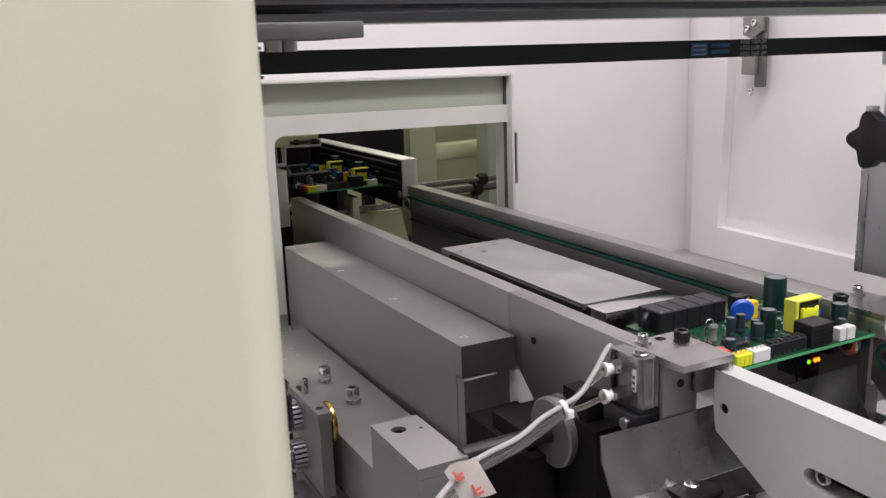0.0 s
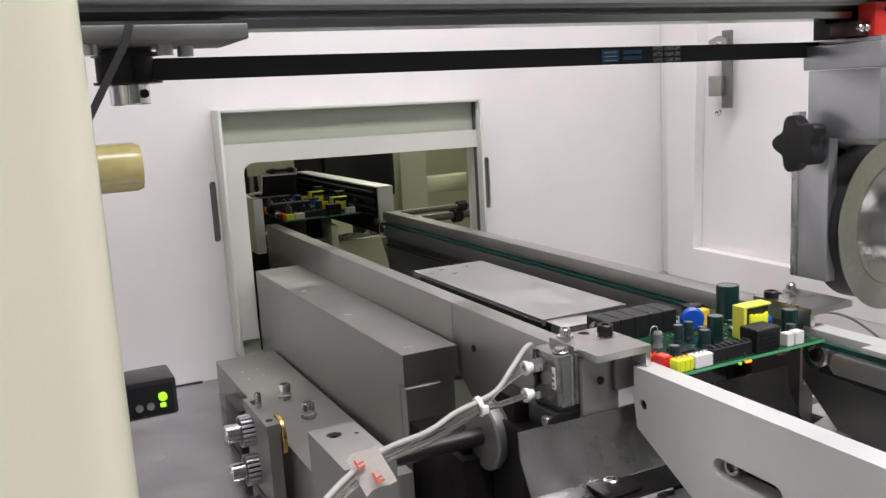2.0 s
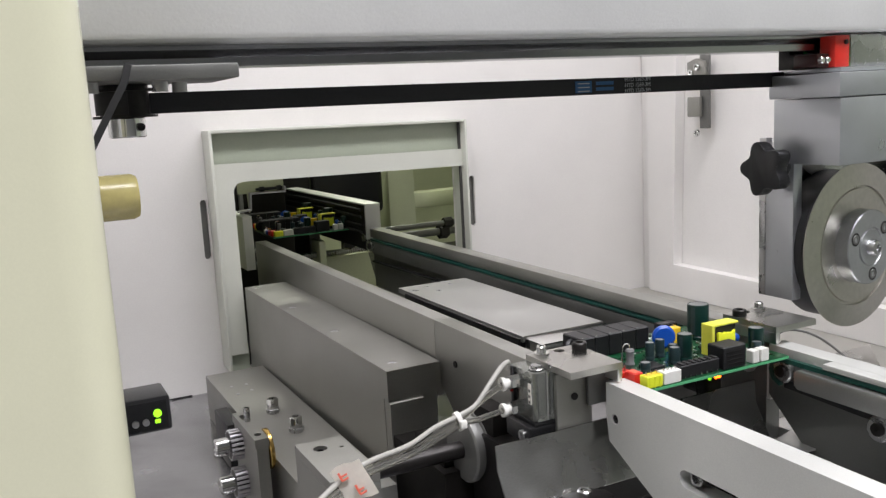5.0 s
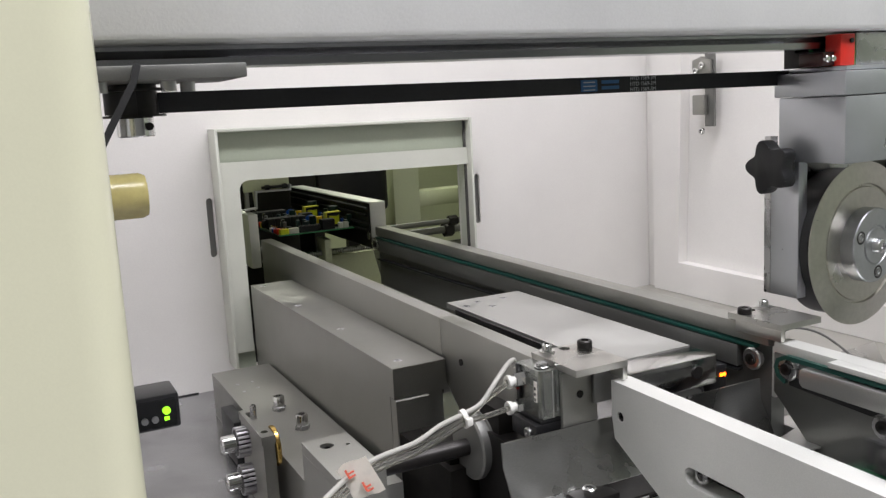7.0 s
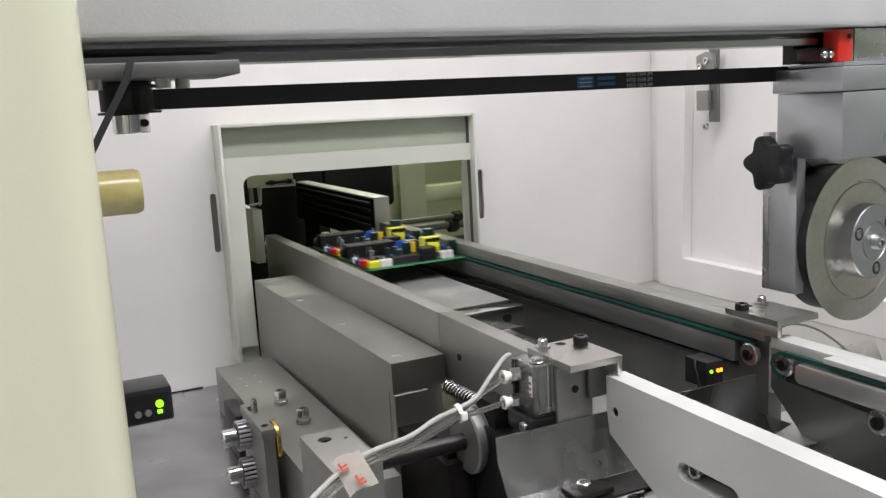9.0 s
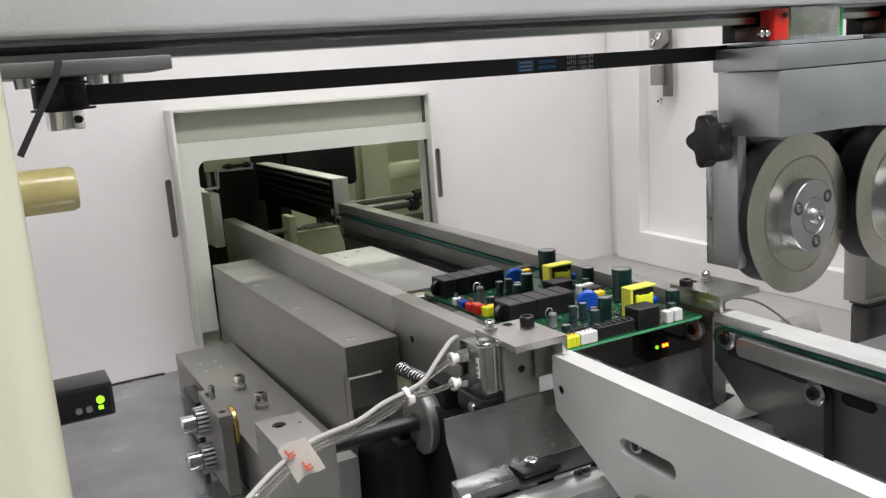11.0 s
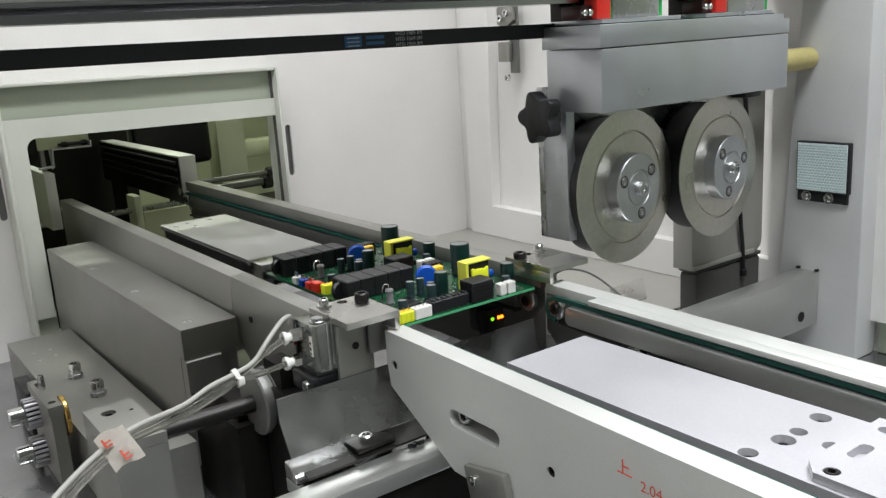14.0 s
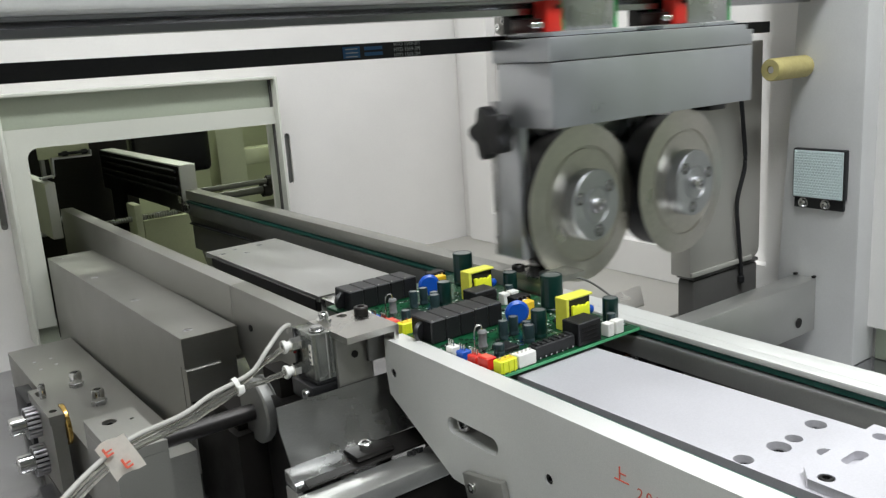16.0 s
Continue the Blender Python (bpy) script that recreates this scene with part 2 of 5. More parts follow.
def pierced(bm, outer, holes, axis, lo, hi):
    """A plate with holes right through it; outlines in the two other axes."""
    place = {"x": lambda a, b, c: (c, a, b), "y": lambda a, b, c: (a, c, b), "z": lambda a, b, c: (a, b, c)}[axis]
    t = bmesh.new()
    loops = []
    for outline in (outer, *holes):
        vs = [t.verts.new(place(a, b, lo)) for a, b in outline]
        loops.append([t.edges.new((vs[k], vs[(k + 1) % len(vs)])) for k in range(len(vs))])
    bmesh.ops.triangle_fill(t, use_beauty=True, use_dissolve=False, edges=t.edges[:])
    ext = bmesh.ops.extrude_face_region(t, geom=t.faces[:])
    vs = [e for e in ext["geom"] if isinstance(e, bmesh.types.BMVert)]
    bmesh.ops.translate(t, verts=vs, vec=Vector(place(0, 0, hi - lo)))
    bmesh.ops.recalc_face_normals(t, faces=t.faces)
    join(bm, t)
    return bm


def ring_pts(a, b, r, n=16):
    return [(a + r * math.cos(2 * math.pi * k / n), b + r * math.sin(2 * math.pi * k / n)) for k in range(n)]


def slot_pts(a0, a1, b, r, n=8, vertical=False):
    """A long hole with round ends."""
    pts = [(a1 + r * math.sin(math.pi * k / n), b - r * math.cos(math.pi * k / n)) for k in range(n + 1)]
    pts += [(a0 - r * math.sin(math.pi * k / n), b + r * math.cos(math.pi * k / n)) for k in range(n + 1)]
    return [(q, p) for p, q in pts] if vertical else pts


def smooth_path(points, steps=8):
    """A soft curve through the points."""
    P = [Vector(p) for p in points]
    P = [2 * P[0] - P[1]] + P + [2 * P[-1] - P[-2]]
    out = []
    for a, b, c, d in zip(P, P[1:], P[2:], P[3:]):
        for k in range(steps):
            s = k / steps
            out.append(0.5 * (2 * b + (c - a) * s + (2 * a - 5 * b + 4 * c - d) * s * s + (3 * b - a - 3 * c + d) * s ** 3))
    return out + [P[-2]]


def sweep(bm, points, r, seg=10, flat=None, up=(0, 0, 1)):
    """A round (or, with flat=(half width, half thickness), a ribbon-like) bar along a path."""
    rings = []
    for k, p in enumerate(points):
        d = (points[min(k + 1, len(points) - 1)] - points[max(k - 1, 0)]).normalized()
        side = d.cross(Vector(up))
        side = side.normalized() if side.length > 1e-4 else Vector((1, 0, 0))
        top = side.cross(d).normalized()
        if flat:
            w, h = flat
            rings.append([bm.verts.new(p + side * a * h + top * b * w) for a, b in ((1, 1), (-1, 1), (-1, -1), (1, -1))])
        else:
            rings.append([bm.verts.new(p + (side * math.cos(2 * math.pi * j / seg) + top * math.sin(2 * math.pi * j / seg)) * r) for j in range(seg)])
    n = len(rings[0])
    for a, b in zip(rings, rings[1:]):
        for j in range(n):
            bm.faces.new((a[j], a[(j + 1) % n], b[(j + 1) % n], b[j]))
    bm.faces.new(rings[0])
    bm.faces.new(rings[-1])
    bmesh.ops.recalc_face_normals(bm, faces=bm.faces)
    return bm


def cap_screw(name, at, r, h, axis="z", material=None, parent=None, label="", hexa=True):
    """A socket head cap screw whose head starts at the point."""
    bm = nb()
    t = bmesh.new()
    lathe(t, [(0, h * 0.35), (r * 0.52, h * 0.35), (r * 0.55, h), (r * 0.85, h), (r, h * 0.85), (r, 0), (0, 0)], 18)
    sign = -1 if h < 0 else 1
    join(bm, t, Matrix.Translation(at) @ AXIS[axis])
    return part(name, bm, material or STEEL, parent, label)


# ---- large structure ----
YW, XR, ZD = 0.508, 0.455, -0.125

# back wall with the board opening
bm = nb()
pierced(bm, [(-0.60, ZD), (XR, ZD), (XR, 0.64), (-0.60, 0.64)],
        [[(-0.078, -0.105), (0.184, -0.105), (0.184, 0.128), (-0.078, 0.128)],
         slot_pts(0.0120, 0.0640, -0.0910, 0.0032, vertical=True), slot_pts(0.0130, 0.0630, 0.2065, 0.0032, vertical=True)], "y", YW, YW + 0.003)
wall_back = structure("wall_back", bm, WALL, "white enamelled sheet-metal partition with a board opening", "wall")
for x in (-0.0910, 0.2065):
    bm = nb()
    box(bm, x - 0.008, x + 0.008, YW + 0.0034, YW + 0.005, 0.0, 0.074)
    part("slot_backing", bm, ALU_DARK, wall_back)
# right wall with a recessed door panel
bm = nb()
box(bm, XR, XR + 0.003, -0.55, YW, ZD, 0.64)
wall_right = structure("wall_right", bm, WALL, "white enamelled sheet-metal machine side", "wall")
bm = nb()
pierced(bm, [(-0.10, -0.0945), (0.487, -0.0945), (0.487, 0.50), (-0.10, 0.50)],
        [[(0.06, -0.060), (0.444, -0.057), (0.426, 0.47), (0.06, 0.47)]], "x", XR - 0.014, XR - 0.0005)
part("panel_frame", bm, WALL, wall_right, "raised white frame round the side panel")
bm = nb()
box(bm, XR - 0.006, XR - 0.0005, 0.4875, YW - 0.0005, ZD, 0.6, 0.0015)
part("corner_strip", bm, WALL, wall_right)
# white ledge; the gantry's shade on it comes from the darker material
bm = nb()
box(bm, 0.24, XR - 0.0005, 0.10, YW - 0.0005, -0.118, -0.095, 0.003)
part("ledge", bm, LEDGEM, wall_right, "white folded ledge along the wall foot")
bm = nb()
box(bm, -0.596, -0.120, YW - 0.0020, YW - 0.0004, ZD + 0.0002, ZD + 0.0011)
part("foot_gap", bm, RUBBER, wall_back, "dark gap at the wall foot")
bm = nb()
box(bm, XR - 0.004, XR - 0.0004, -0.55, -0.036, ZD + 0.0005, 0.60, 0.001)
part("front_panel", bm, GREENISH, wall_right, "green-grey enamelled panel in front of the column")
bm = nb()
box(bm, -0.60, -0.597, -0.12, YW, ZD, 0.64)
structure("wall_left", bm, WALL, "white enamelled sheet-metal machine side", "wall")
bm = nb()
box(bm, -0.60, XR + 0.003, -0.12, YW + 0.003, 0.64, 0.643)
structure("ceiling", bm, WALL, "white enamelled machine roof sheet", "ceiling")
# deck of the machine
bm = nb()
box(bm, -0.60, XR, -0.55, YW, ZD - 0.012, ZD)
structure("floor", bm, DECKM, "smeared bare steel machine deck", "machine deck")
# room beyond the machine
bm = nb()
box(bm, -3.0, 3.0, -3.5, 3.0, -1.06, -1.0)
structure("ground", bm, FLOORM, "grey painted workshop floor", "floor")
bm = nb()
box(bm, -3.0, 3.0, -3.56, -3.5, -1.0, 1.9)
box(bm, -3.06, -3.0, -3.5, 3.0, -1.0, 1.9)
box(bm, 3.0, 3.06, -3.5, 3.0, -1.0, 1.9)
box(bm, -3.0, 3.0, 3.0, 3.06, -1.0, 1.9)
structure("wall_room", bm, ROOMW, "pale plain workshop walls", "wall")
bm = nb()
box(bm, -3.0, 3.0, -3.5, 3.0, 1.9, 1.95)
structure("ceiling_room", bm, ROOMW, "pale plain workshop ceiling", "ceiling")
# cabinet under the deck
bm = nb()
box(bm, -0.60, XR + 0.003, -0.55, YW, -1.0, ZD - 0.0125)
structure("base_cabinet", bm, CREAM, "cream enamelled machine base cabinet", "cabinet")

# near door post
post = thing("door_post", (-0.30, -0.08, ZD), "cream enamelled machine door post with a rounded edge", "post")
bm = nb()
slab(bm, [(-0.42, -0.116)] + [(-0.2523 + 0.0125 * math.sin(a), -0.1035 - 0.0125 * math.cos(a)) for a in [k * math.pi / 16 for k in range(9)]]
     + [(-0.2398, -0.0815), (-0.42, -0.0815)], "z", ZD + 0.0005, 0.638)
part("post_tube", bm, CREAM, post)

# opening cover in the back wall
cover = thing("opening_cover", (0.05, 0.49, -0.10), "white sheet-metal cover framing the board opening", "cover")
FY = 0.478
bm = nb()
box(bm, -0.0865, -0.0835, FY, YW - 0.0005, -0.1, 0.1335, 0.0008)
part("side_flange", bm, COVERW, cover)
bm = nb()
box(bm, 0.1835, 0.1865, FY - 0.002, YW - 0.0005, -0.1, 0.1335, 0.0012)
part("side_flange", bm, COVERW, cover)
bm = nb()
box(bm, -0.0835, 0.1835, FY, YW - 0.0005, 0.1305, 0.1335, 0.0008)
part("top_flange", bm, COVERW, cover)
bm = nb()
r = 0.010
arc = [(-0.066 + r - r * math.cos(a), 0.0835 - r + r * math.sin(a)) for a in [k * math.pi / 16 for k in range(9)]]
slab(bm, [(-0.0833, -0.085), (-0.066, -0.085)] + arc + [(0.1833, 0.0835), (0.1833, 0.1015), (-0.0833, 0.1015)], "y", FY + 0.006, FY + 0.008)
part("front_plate", bm, COVERW, cover, "white height-adjusting plate with a rounded cut-out")
bm = nb()
box(bm, -0.0833, 0.1833, FY + 0.012, FY + 0.014, 0.1005, 0.1303)
part("upper_panel", bm, GREENISH, cover, "grey-green tinted panel")
bm = nb()
box(bm, -0.0833, -0.064, FY + 0.012, FY + 0.014, -0.105, -0.08)
part("lower_panel", bm, GREENISH, cover)
# grey strip draws the darker gap inside the right flange
bm = nb()
box(bm, 0.1812, 0.1832, FY + 0.0085, FY + 0.0115, -0.1, 0.1300)
part("gap_strip", bm, BOXGREY, cover, "thin grey strip for the darker gap inside the flange")

# the cover hangs a little lower at its far end
for ob in cover.children:
    for v in ob.data.vertices:
        if v.co.z > 0.15:
            v.co.z -= 0.0035 * (v.co.x + 0.135) / 0.272

# gantry: beam, rail, columns
beam = thing("gantry_beam", (0.08, 0.04, 0.18), "pale enamelled gantry beam across the machine", "beam")
bm = nb()
box(bm, -0.262, 0.419, -0.006, 0.085, 0.1743, 0.31, 0.003)
part("beam_body", bm, ENAMEL_GREY, beam)
bm = nb()
slab(bm, [(0.012, 0.1741), (0.030, 0.1741), (0.030, 0.1722), (0.0275, 0.1710), (0.030, 0.1690), (0.030, 0.1655), (0.012, 0.1655), (0.012, 0.1690), (0.0145, 0.1710), (0.012, 0.1722)], "x", -0.262, 0.419)
part("guide_rail", bm, RAILM, beam, "ground steel linear guide rail")
bm = nb()
slab(bm, [(-0.034, ZD + 0.0005), (0.039, ZD + 0.0005), (0.018, 0.26), (0.018, 0.40), (-0.034, 0.40)], "x", 0.42, 0.452, 0.0015)
col = thing("gantry_column", (0.436, 0.004, ZD), "pale bare aluminium gantry column", "column")
part("column_plate", bm, ENAMEL_GREY, col)
col2 = thing("gantry_column", (-0.278, 0.004, ZD), "pale bare aluminium gantry column", "column")
bm = nb()
box(bm, -0.294, -0.2622, -0.034, 0.042, ZD + 0.0005, 0.40, 0.002)
part("column_plate", bm, ENAMEL_GREY, col2)


def bumper(x, y, z, direction):
    b = thing("bumper", (x, y, z), "amber polyurethane end-stop bumper screwed to the gantry column", "bumper", "gantry bumpers")
    m = Matrix.Translation((x, y, z)) @ Matrix.Rotation(radians(90 * direction), 4, "Y")
    bm = nb()
    t = bmesh.new()
    lathe(t, [(0, 0), (0.0078, 0), (0.0087, 0.001), (0.0087, 0.045), (0.0078, 0.047), (0.003, 0.047), (0.003, 0.044), (0, 0.044)], 32)
    join(bm, t, m)
    part("bumper_body", bm, PU, b)
    bm = nb()
    t = bmesh.new()
    lathe(t, [(0, 0.0442), (0.0026, 0.0442), (0.0026, 0.0458), (0, 0.0458)], 14)
    join(bm, t, m)
    part("bumper_screw", bm, STEEL, b)


bumper(0.4205, 0.016, 0.1165, -1)
bumper(-0.2638, 0.003, 0.1173, 1)

# lower cross bar
bar = thing("cross_bar", (0.16, 0.0, -0.07), "pale aluminium cross bar below the conveyor", "bar")
bm = nb()
box(bm, 0.135, 0.4195, -0.001, 0.019, -0.100, -0.055, 0.0015)
part("bar_body", bm, ALU_MID, bar)
# two small dark dots at the bar's column end
for y in (0.0005, 0.0170):
    bm = nb()
    box(bm, 0.4160, 0.4197, y - 0.0015, y + 0.0015, -0.0549, -0.0530, 0.0006)
    part("dark_dot", bm, OXIDE, bar, "small dark dot on the end of the bar")
bm = nb()
cyl(bm, (0.395, -0.0015, -0.088), "y", 0.0042, 0.0006, 20)
part("bar_hole", bm, OXIDE, bar, "dark drilled hole")

# ---- conveyors ----
def front_guide_left():
    g = thing("front_guide", (0.006, -0.15, -0.06), "pale blasted aluminium conveyor side guide with a long hole", "conveyor guide", "conveyor guides")
    bm = nb()
    outer = [(0.004, 0.0), (0.004, -0.019), (0.002, -0.031), (-0.053, -0.060), (-0.42, -0.060), (-0.42, 0.0)]
    pierced(bm, outer, [slot_pts(-0.0860, -0.0555, -0.0305, 0.0044), ring_pts(-0.0030, -0.0180, 0.0027), ring_pts(-0.1245, -0.0320, 0.0025)], "x", -0.0002, 0.0115)
    part("side_plate", bm, ALU_MATT, g)
    # black sheet added behind the long hole to give its inner shade
    bm = nb()
    box(bm, 0.0117, 0.0123, -0.0920, -0.0500, -0.0362, -0.0248)
    part("hole_shade_sheet", bm, OXIDE, g)
    for y, z in ((-0.0030, -0.0180), (-0.1245, -0.0320)):
        bm = nb()
        cyl(bm, (0.0006, y, z), "x", 0.0024, 0.0095, 14, hole=0.0011)
        part("set_screw", bm, OXIDE, g, "blackened set screw")
    bm = nb()
    box(bm, 0.0112, 0.0119, -0.42, -0.034, -0.0026, -0.0002)
    part("lip", bm, ALU_MATT, g)
    for y, z in ((-0.0030, -0.0180), (-0.1245, -0.0320)):
        bm = nb()
        cyl(bm, (0.0030, y, z), "x", 0.0023, 0.006, 12)
        part("set_screw", bm, OXIDE, g)
    cap_screw("guide_bolt", (0.0085, -0.0575, -0.0305), 0.0040, -0.005, "x", STEEL, g)
    bm = nb()
    sweep(bm, [Vector((0.0146, -0.0045, -0.0045)), Vector((0.0146, -0.42, -0.0045))], 0, flat=(0.0015, 0.0024))
    part("transport_belt", bm, BELTGREEN, g, "dark green round-edged transport belt")
    bm = nb()
    box(bm, 0.0116, 0.0165, -0.42, -0.012, -0.021, -0.0062, 0.0005)
    part("belt_support", bm, ALU_DARK, g)
    bm = nb()
    slab(bm, [(-0.066, -0.050), (-0.096, -0.044), (-0.104, -0.075), (-0.074, -0.080)], "x", -0.0042, -0.0004, 0.0006)
    br = part("bracket", bm, ALU, g)
    cap_screw("bracket_screw", (-0.0043, -0.0745, -0.0545), 0.0026, -0.0016, "x", CHROME, br)
    return g


FGL = front_guide_left()
FGL.location += Vector((-0.0011, -0.0030, 0.0008))
FGL.rotation_euler = (0, 0, -0.0175)


def front_guide_right():
    g = thing("front_guide", (0.121, -0.15, -0.06), "pale blasted aluminium conveyor side guide with a belt", "conveyor guide", "conveyor guides")
    # shaded inner side is put into the plate's darker metal; top bar stays pale
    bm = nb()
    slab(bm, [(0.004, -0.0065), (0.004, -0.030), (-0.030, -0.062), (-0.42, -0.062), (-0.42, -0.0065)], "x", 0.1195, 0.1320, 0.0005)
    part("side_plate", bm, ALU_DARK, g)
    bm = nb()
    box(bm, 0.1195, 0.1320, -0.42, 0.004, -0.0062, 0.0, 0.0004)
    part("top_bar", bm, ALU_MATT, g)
    bm = nb()
    box(bm, 0.1115, 0.1194, -0.42, -0.040, -0.0030, 0.0, 0.0003)
    part("lip", bm, ALU_MATT, g)
    bm = nb()
    slab(bm, [(-0.0250, -0.0070), (-0.0225, -0.0090), (-0.0225, -0.0160), (-0.0250, -0.0182), (-0.42, -0.0182), (-0.42, -0.0070)], "x", 0.1100, 0.1193, 0.0005)
    part("belt_support", bm, ALU_MID, g, "pale aluminium belt support with a rounded end")
    bm = nb()
    pts = [Vector((0.1135, y, z)) for y, z in ((-0.42, -0.0047), (-0.011, -0.0047), (-0.0055, -0.0075), (-0.004, -0.012), (-0.006, -0.0165), (-0.011, -0.019))]
    sweep(bm, pts, 0, flat=(0.0014, 0.0013), up=(1, 0, 0))
    part("transport_belt", bm, BELTGREEN, g, "dark green transport belt round its roller")
    bm = nb()
    pts = [Vector((0.1165, y, z)) for y, z in ((-0.0112, -0.0191), (-0.064, -0.0212), (-0.0730, -0.0192), (-0.0785, -0.0222), (-0.0800, -0.0280), (-0.0810, -0.11))]
    sweep(bm, pts, 0, flat=(0.0011, 0.0024), up=(1, 0, 0))
    part("belt_underside", bm, RUBBER, g, "black toothed belt underside")
    bm = nb()
    slab(bm, slot_pts(-0.102, -0.088, -0.0260, 0.0030), "x", 0.1190, 0.1194)
    part("long_hole", bm, OXIDE, g)
    for y, z in ((-0.0115, -0.0115), (-0.0730, -0.0260)):
        roller(0.1135, y, z, g)
    return g


def roller(x, y, z, g, r=0.0068):
    """A flanged idler with its bearing and screw, facing the conveyor's middle."""
    bm = nb()
    t = bmesh.new()
    lathe(t, [(0.0032, 0.0), (r * 0.86, 0.0), (r, 0.0008), (r, 0.0016), (r * 0.8, 0.002), (r * 0.8, 0.005), (0, 0.005)], 24)
    join(bm, t, Matrix.Translation((x - 0.001, y, z)) @ AXIS["x"])
    ro = part("roller", bm, STEEL, g, "steel idler roller with a ball bearing")
    bm = nb()
    t = bmesh.new()
    lathe(t, [(0.0012, -0.0012), (0.0034, -0.0012), (0.0036, -0.0004), (0.0036, 0.001), (0, 0.001)], 16)
    join(bm, t, Matrix.Translation((x - 0.001, y, z)) @ AXIS["x"])
    part("roller_screw", bm, OXIDE, ro)


FGR = front_guide_right()
FGR.location += Vector((-0.0012, 0, 0))
FGR.rotation_euler = (0, 0, -0.0150)

# rear fence and rail
fence = thing("rear_fence", (-0.017, 0.3, -0.02), "grey anodised aluminium conveyor fence in two lengths", "conveyor guide", "conveyor guides")
bm = nb()
slab(bm, [(0.1530, 0.0075), (0.578, 0.0075), (0.578, -0.045), (0.1530, -0.045)], "x", -0.023, -0.011, 0.0005)
part("fence_plate", bm, ALU, fence)
bm = nb()
slab(bm, [(0.012, -0.002), (0.028, 0.0075), (0.1526, 0.0075), (0.1526, -0.030), (0.125, -0.055), (0.02, -0.055), (0.012, -0.045)], "x", -0.023, -0.011, 0.0005)
part("fence_plate", bm, ALU, fence)
bm = nb()
sweep(bm, [Vector((-0.0085, 0.57, -0.0045)), Vector((-0.0085, 0.02, -0.0045))], 0, flat=(0.0015, 0.0024))
part("transport_belt", bm, BELTGREEN, fence)
for y, z in ((0.125, -0.016), (0.045, -0.0125)):
    bm = nb()
    cyl(bm, (-0.0238, y, z), "x", 0.0022, 0.003, 14)
    part("set_screw", bm, OXIDE, fence)

rail = thing("rear_rail", (0.122, 0.3, -0.02), "dull aluminium conveyor rail with a dark green belt", "conveyor guide", "conveyor guides")
bm = nb()
box(bm, 0.1155, 0.1300, 0.008, 0.576, -0.0027, 0.0075, 0.0005)
part("rail_top", bm, ALU, rail)
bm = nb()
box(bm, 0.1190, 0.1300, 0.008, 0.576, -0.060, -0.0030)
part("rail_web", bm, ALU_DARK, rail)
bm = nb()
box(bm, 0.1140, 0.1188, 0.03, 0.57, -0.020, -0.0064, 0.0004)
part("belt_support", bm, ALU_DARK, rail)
bm = nb()
sweep(bm, [Vector((0.1160, 0.572, -0.0046)), Vector((0.1160, 0.017, -0.0046))], 0, flat=(0.0009, 0.0026))
part("transport_belt", bm, BELTGREEN, rail)
bm = nb()
sweep(bm, [Vector((0.1165, 0.572, -0.030)), Vector((0.1165, 0.03, -0.022))], 0, flat=(0.0008, 0.0022))
part("return_belt", bm, RUBBER, rail)
roller(0.1120, 0.0165, -0.0115, rail)
roller(0.1120, 0.570, -0.0115, rail)
bm = nb()
box(bm, 0.1192, 0.1335, 0.0050, 0.0200, -0.034, -0.0032, 0.0005)
part("rail_end", bm, ALU_MATT, rail, "bright aluminium end block")
# both rear rails run slightly askew to the partition
for ob, dx, turn in ((rail, -0.002, 0.022), (fence, 0.0, 0.010)):
    ob.location += Vector((dx, 0, 0.001))
    ob.rotation_euler = (0.007, 0, turn)

# long support block and its foot plate
block = thing("support_block", (-0.044, 0.3, -0.1), "long grey anodised aluminium support block", "machine block")
bm = nb()
SUNK = ((-0.0505, 0.159), (-0.0525, 0.2615), (-0.0545, 0.361), (-0.0570, 0.465))
holes = [ring_pts(x, y, 0.0032) for x, y in SUNK]
pierced(bm, [(-0.0612, 0.143), (-0.0235, 0.143), (-0.0235, 0.477), (-0.0655, 0.477)], holes, "z", -0.0185, -0.018)
part("top_face", bm, ALU, block)
bm = nb()
slab(bm, [(0.143, -0.0186), (0.143, -0.0380), (0.150, -0.0380), (0.150, -0.098), (0.477, -0.098), (0.477, -0.0186)], "x", -0.0612, -0.0235)
for v in bm.verts:
    if v.co.x < -0.05:
        v.co.x -= 0.0129 * (v.co.y - 0.143)
part("block_body", bm, ALU, block)
bm = nb()
slab(bm, [(0.1498, -0.0385), (0.1418, -0.0385), (0.1410, -0.0393), (0.1410, -0.110), (0.1498, -0.110)], "x", -0.0610, -0.0375)
part("end_block", bm, ALU, block)
for x, y in SUNK:
    bm = nb()
    cyl(bm, (x, y, -0.0189), "z", 0.0031, 0.0006, 18, hole=0.0016)
    part("block_screw", bm, ALU_LIGHT, block, "bright socket screw")
# fills the dark void beside the end block
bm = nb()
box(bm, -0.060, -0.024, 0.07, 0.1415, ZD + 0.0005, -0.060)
part("lower_step", bm, DARKSTEEL, block, "near-black lower block filling the dark void beside the end block")

foot = thing("foot_plate", (-0.09, 0.3, -0.1), "grey anodised aluminium foot plate with bolts", "machine plate")
bm = nb()
pierced(bm, [(-0.119, 0.125), (-0.0665, 0.125), (-0.0665, 0.432), (-0.119, 0.432)],
        [ring_pts(-0.107, 0.385, 0.0013, 10), ring_pts(-0.094, 0.385, 0.0013, 10), ring_pts(-0.107, 0.362, 0.0013, 10), ring_pts(-0.094, 0.366, 0.0013, 10)], "z", ZD + 0.0005, -0.085)
part("plate", bm, ALU, foot)
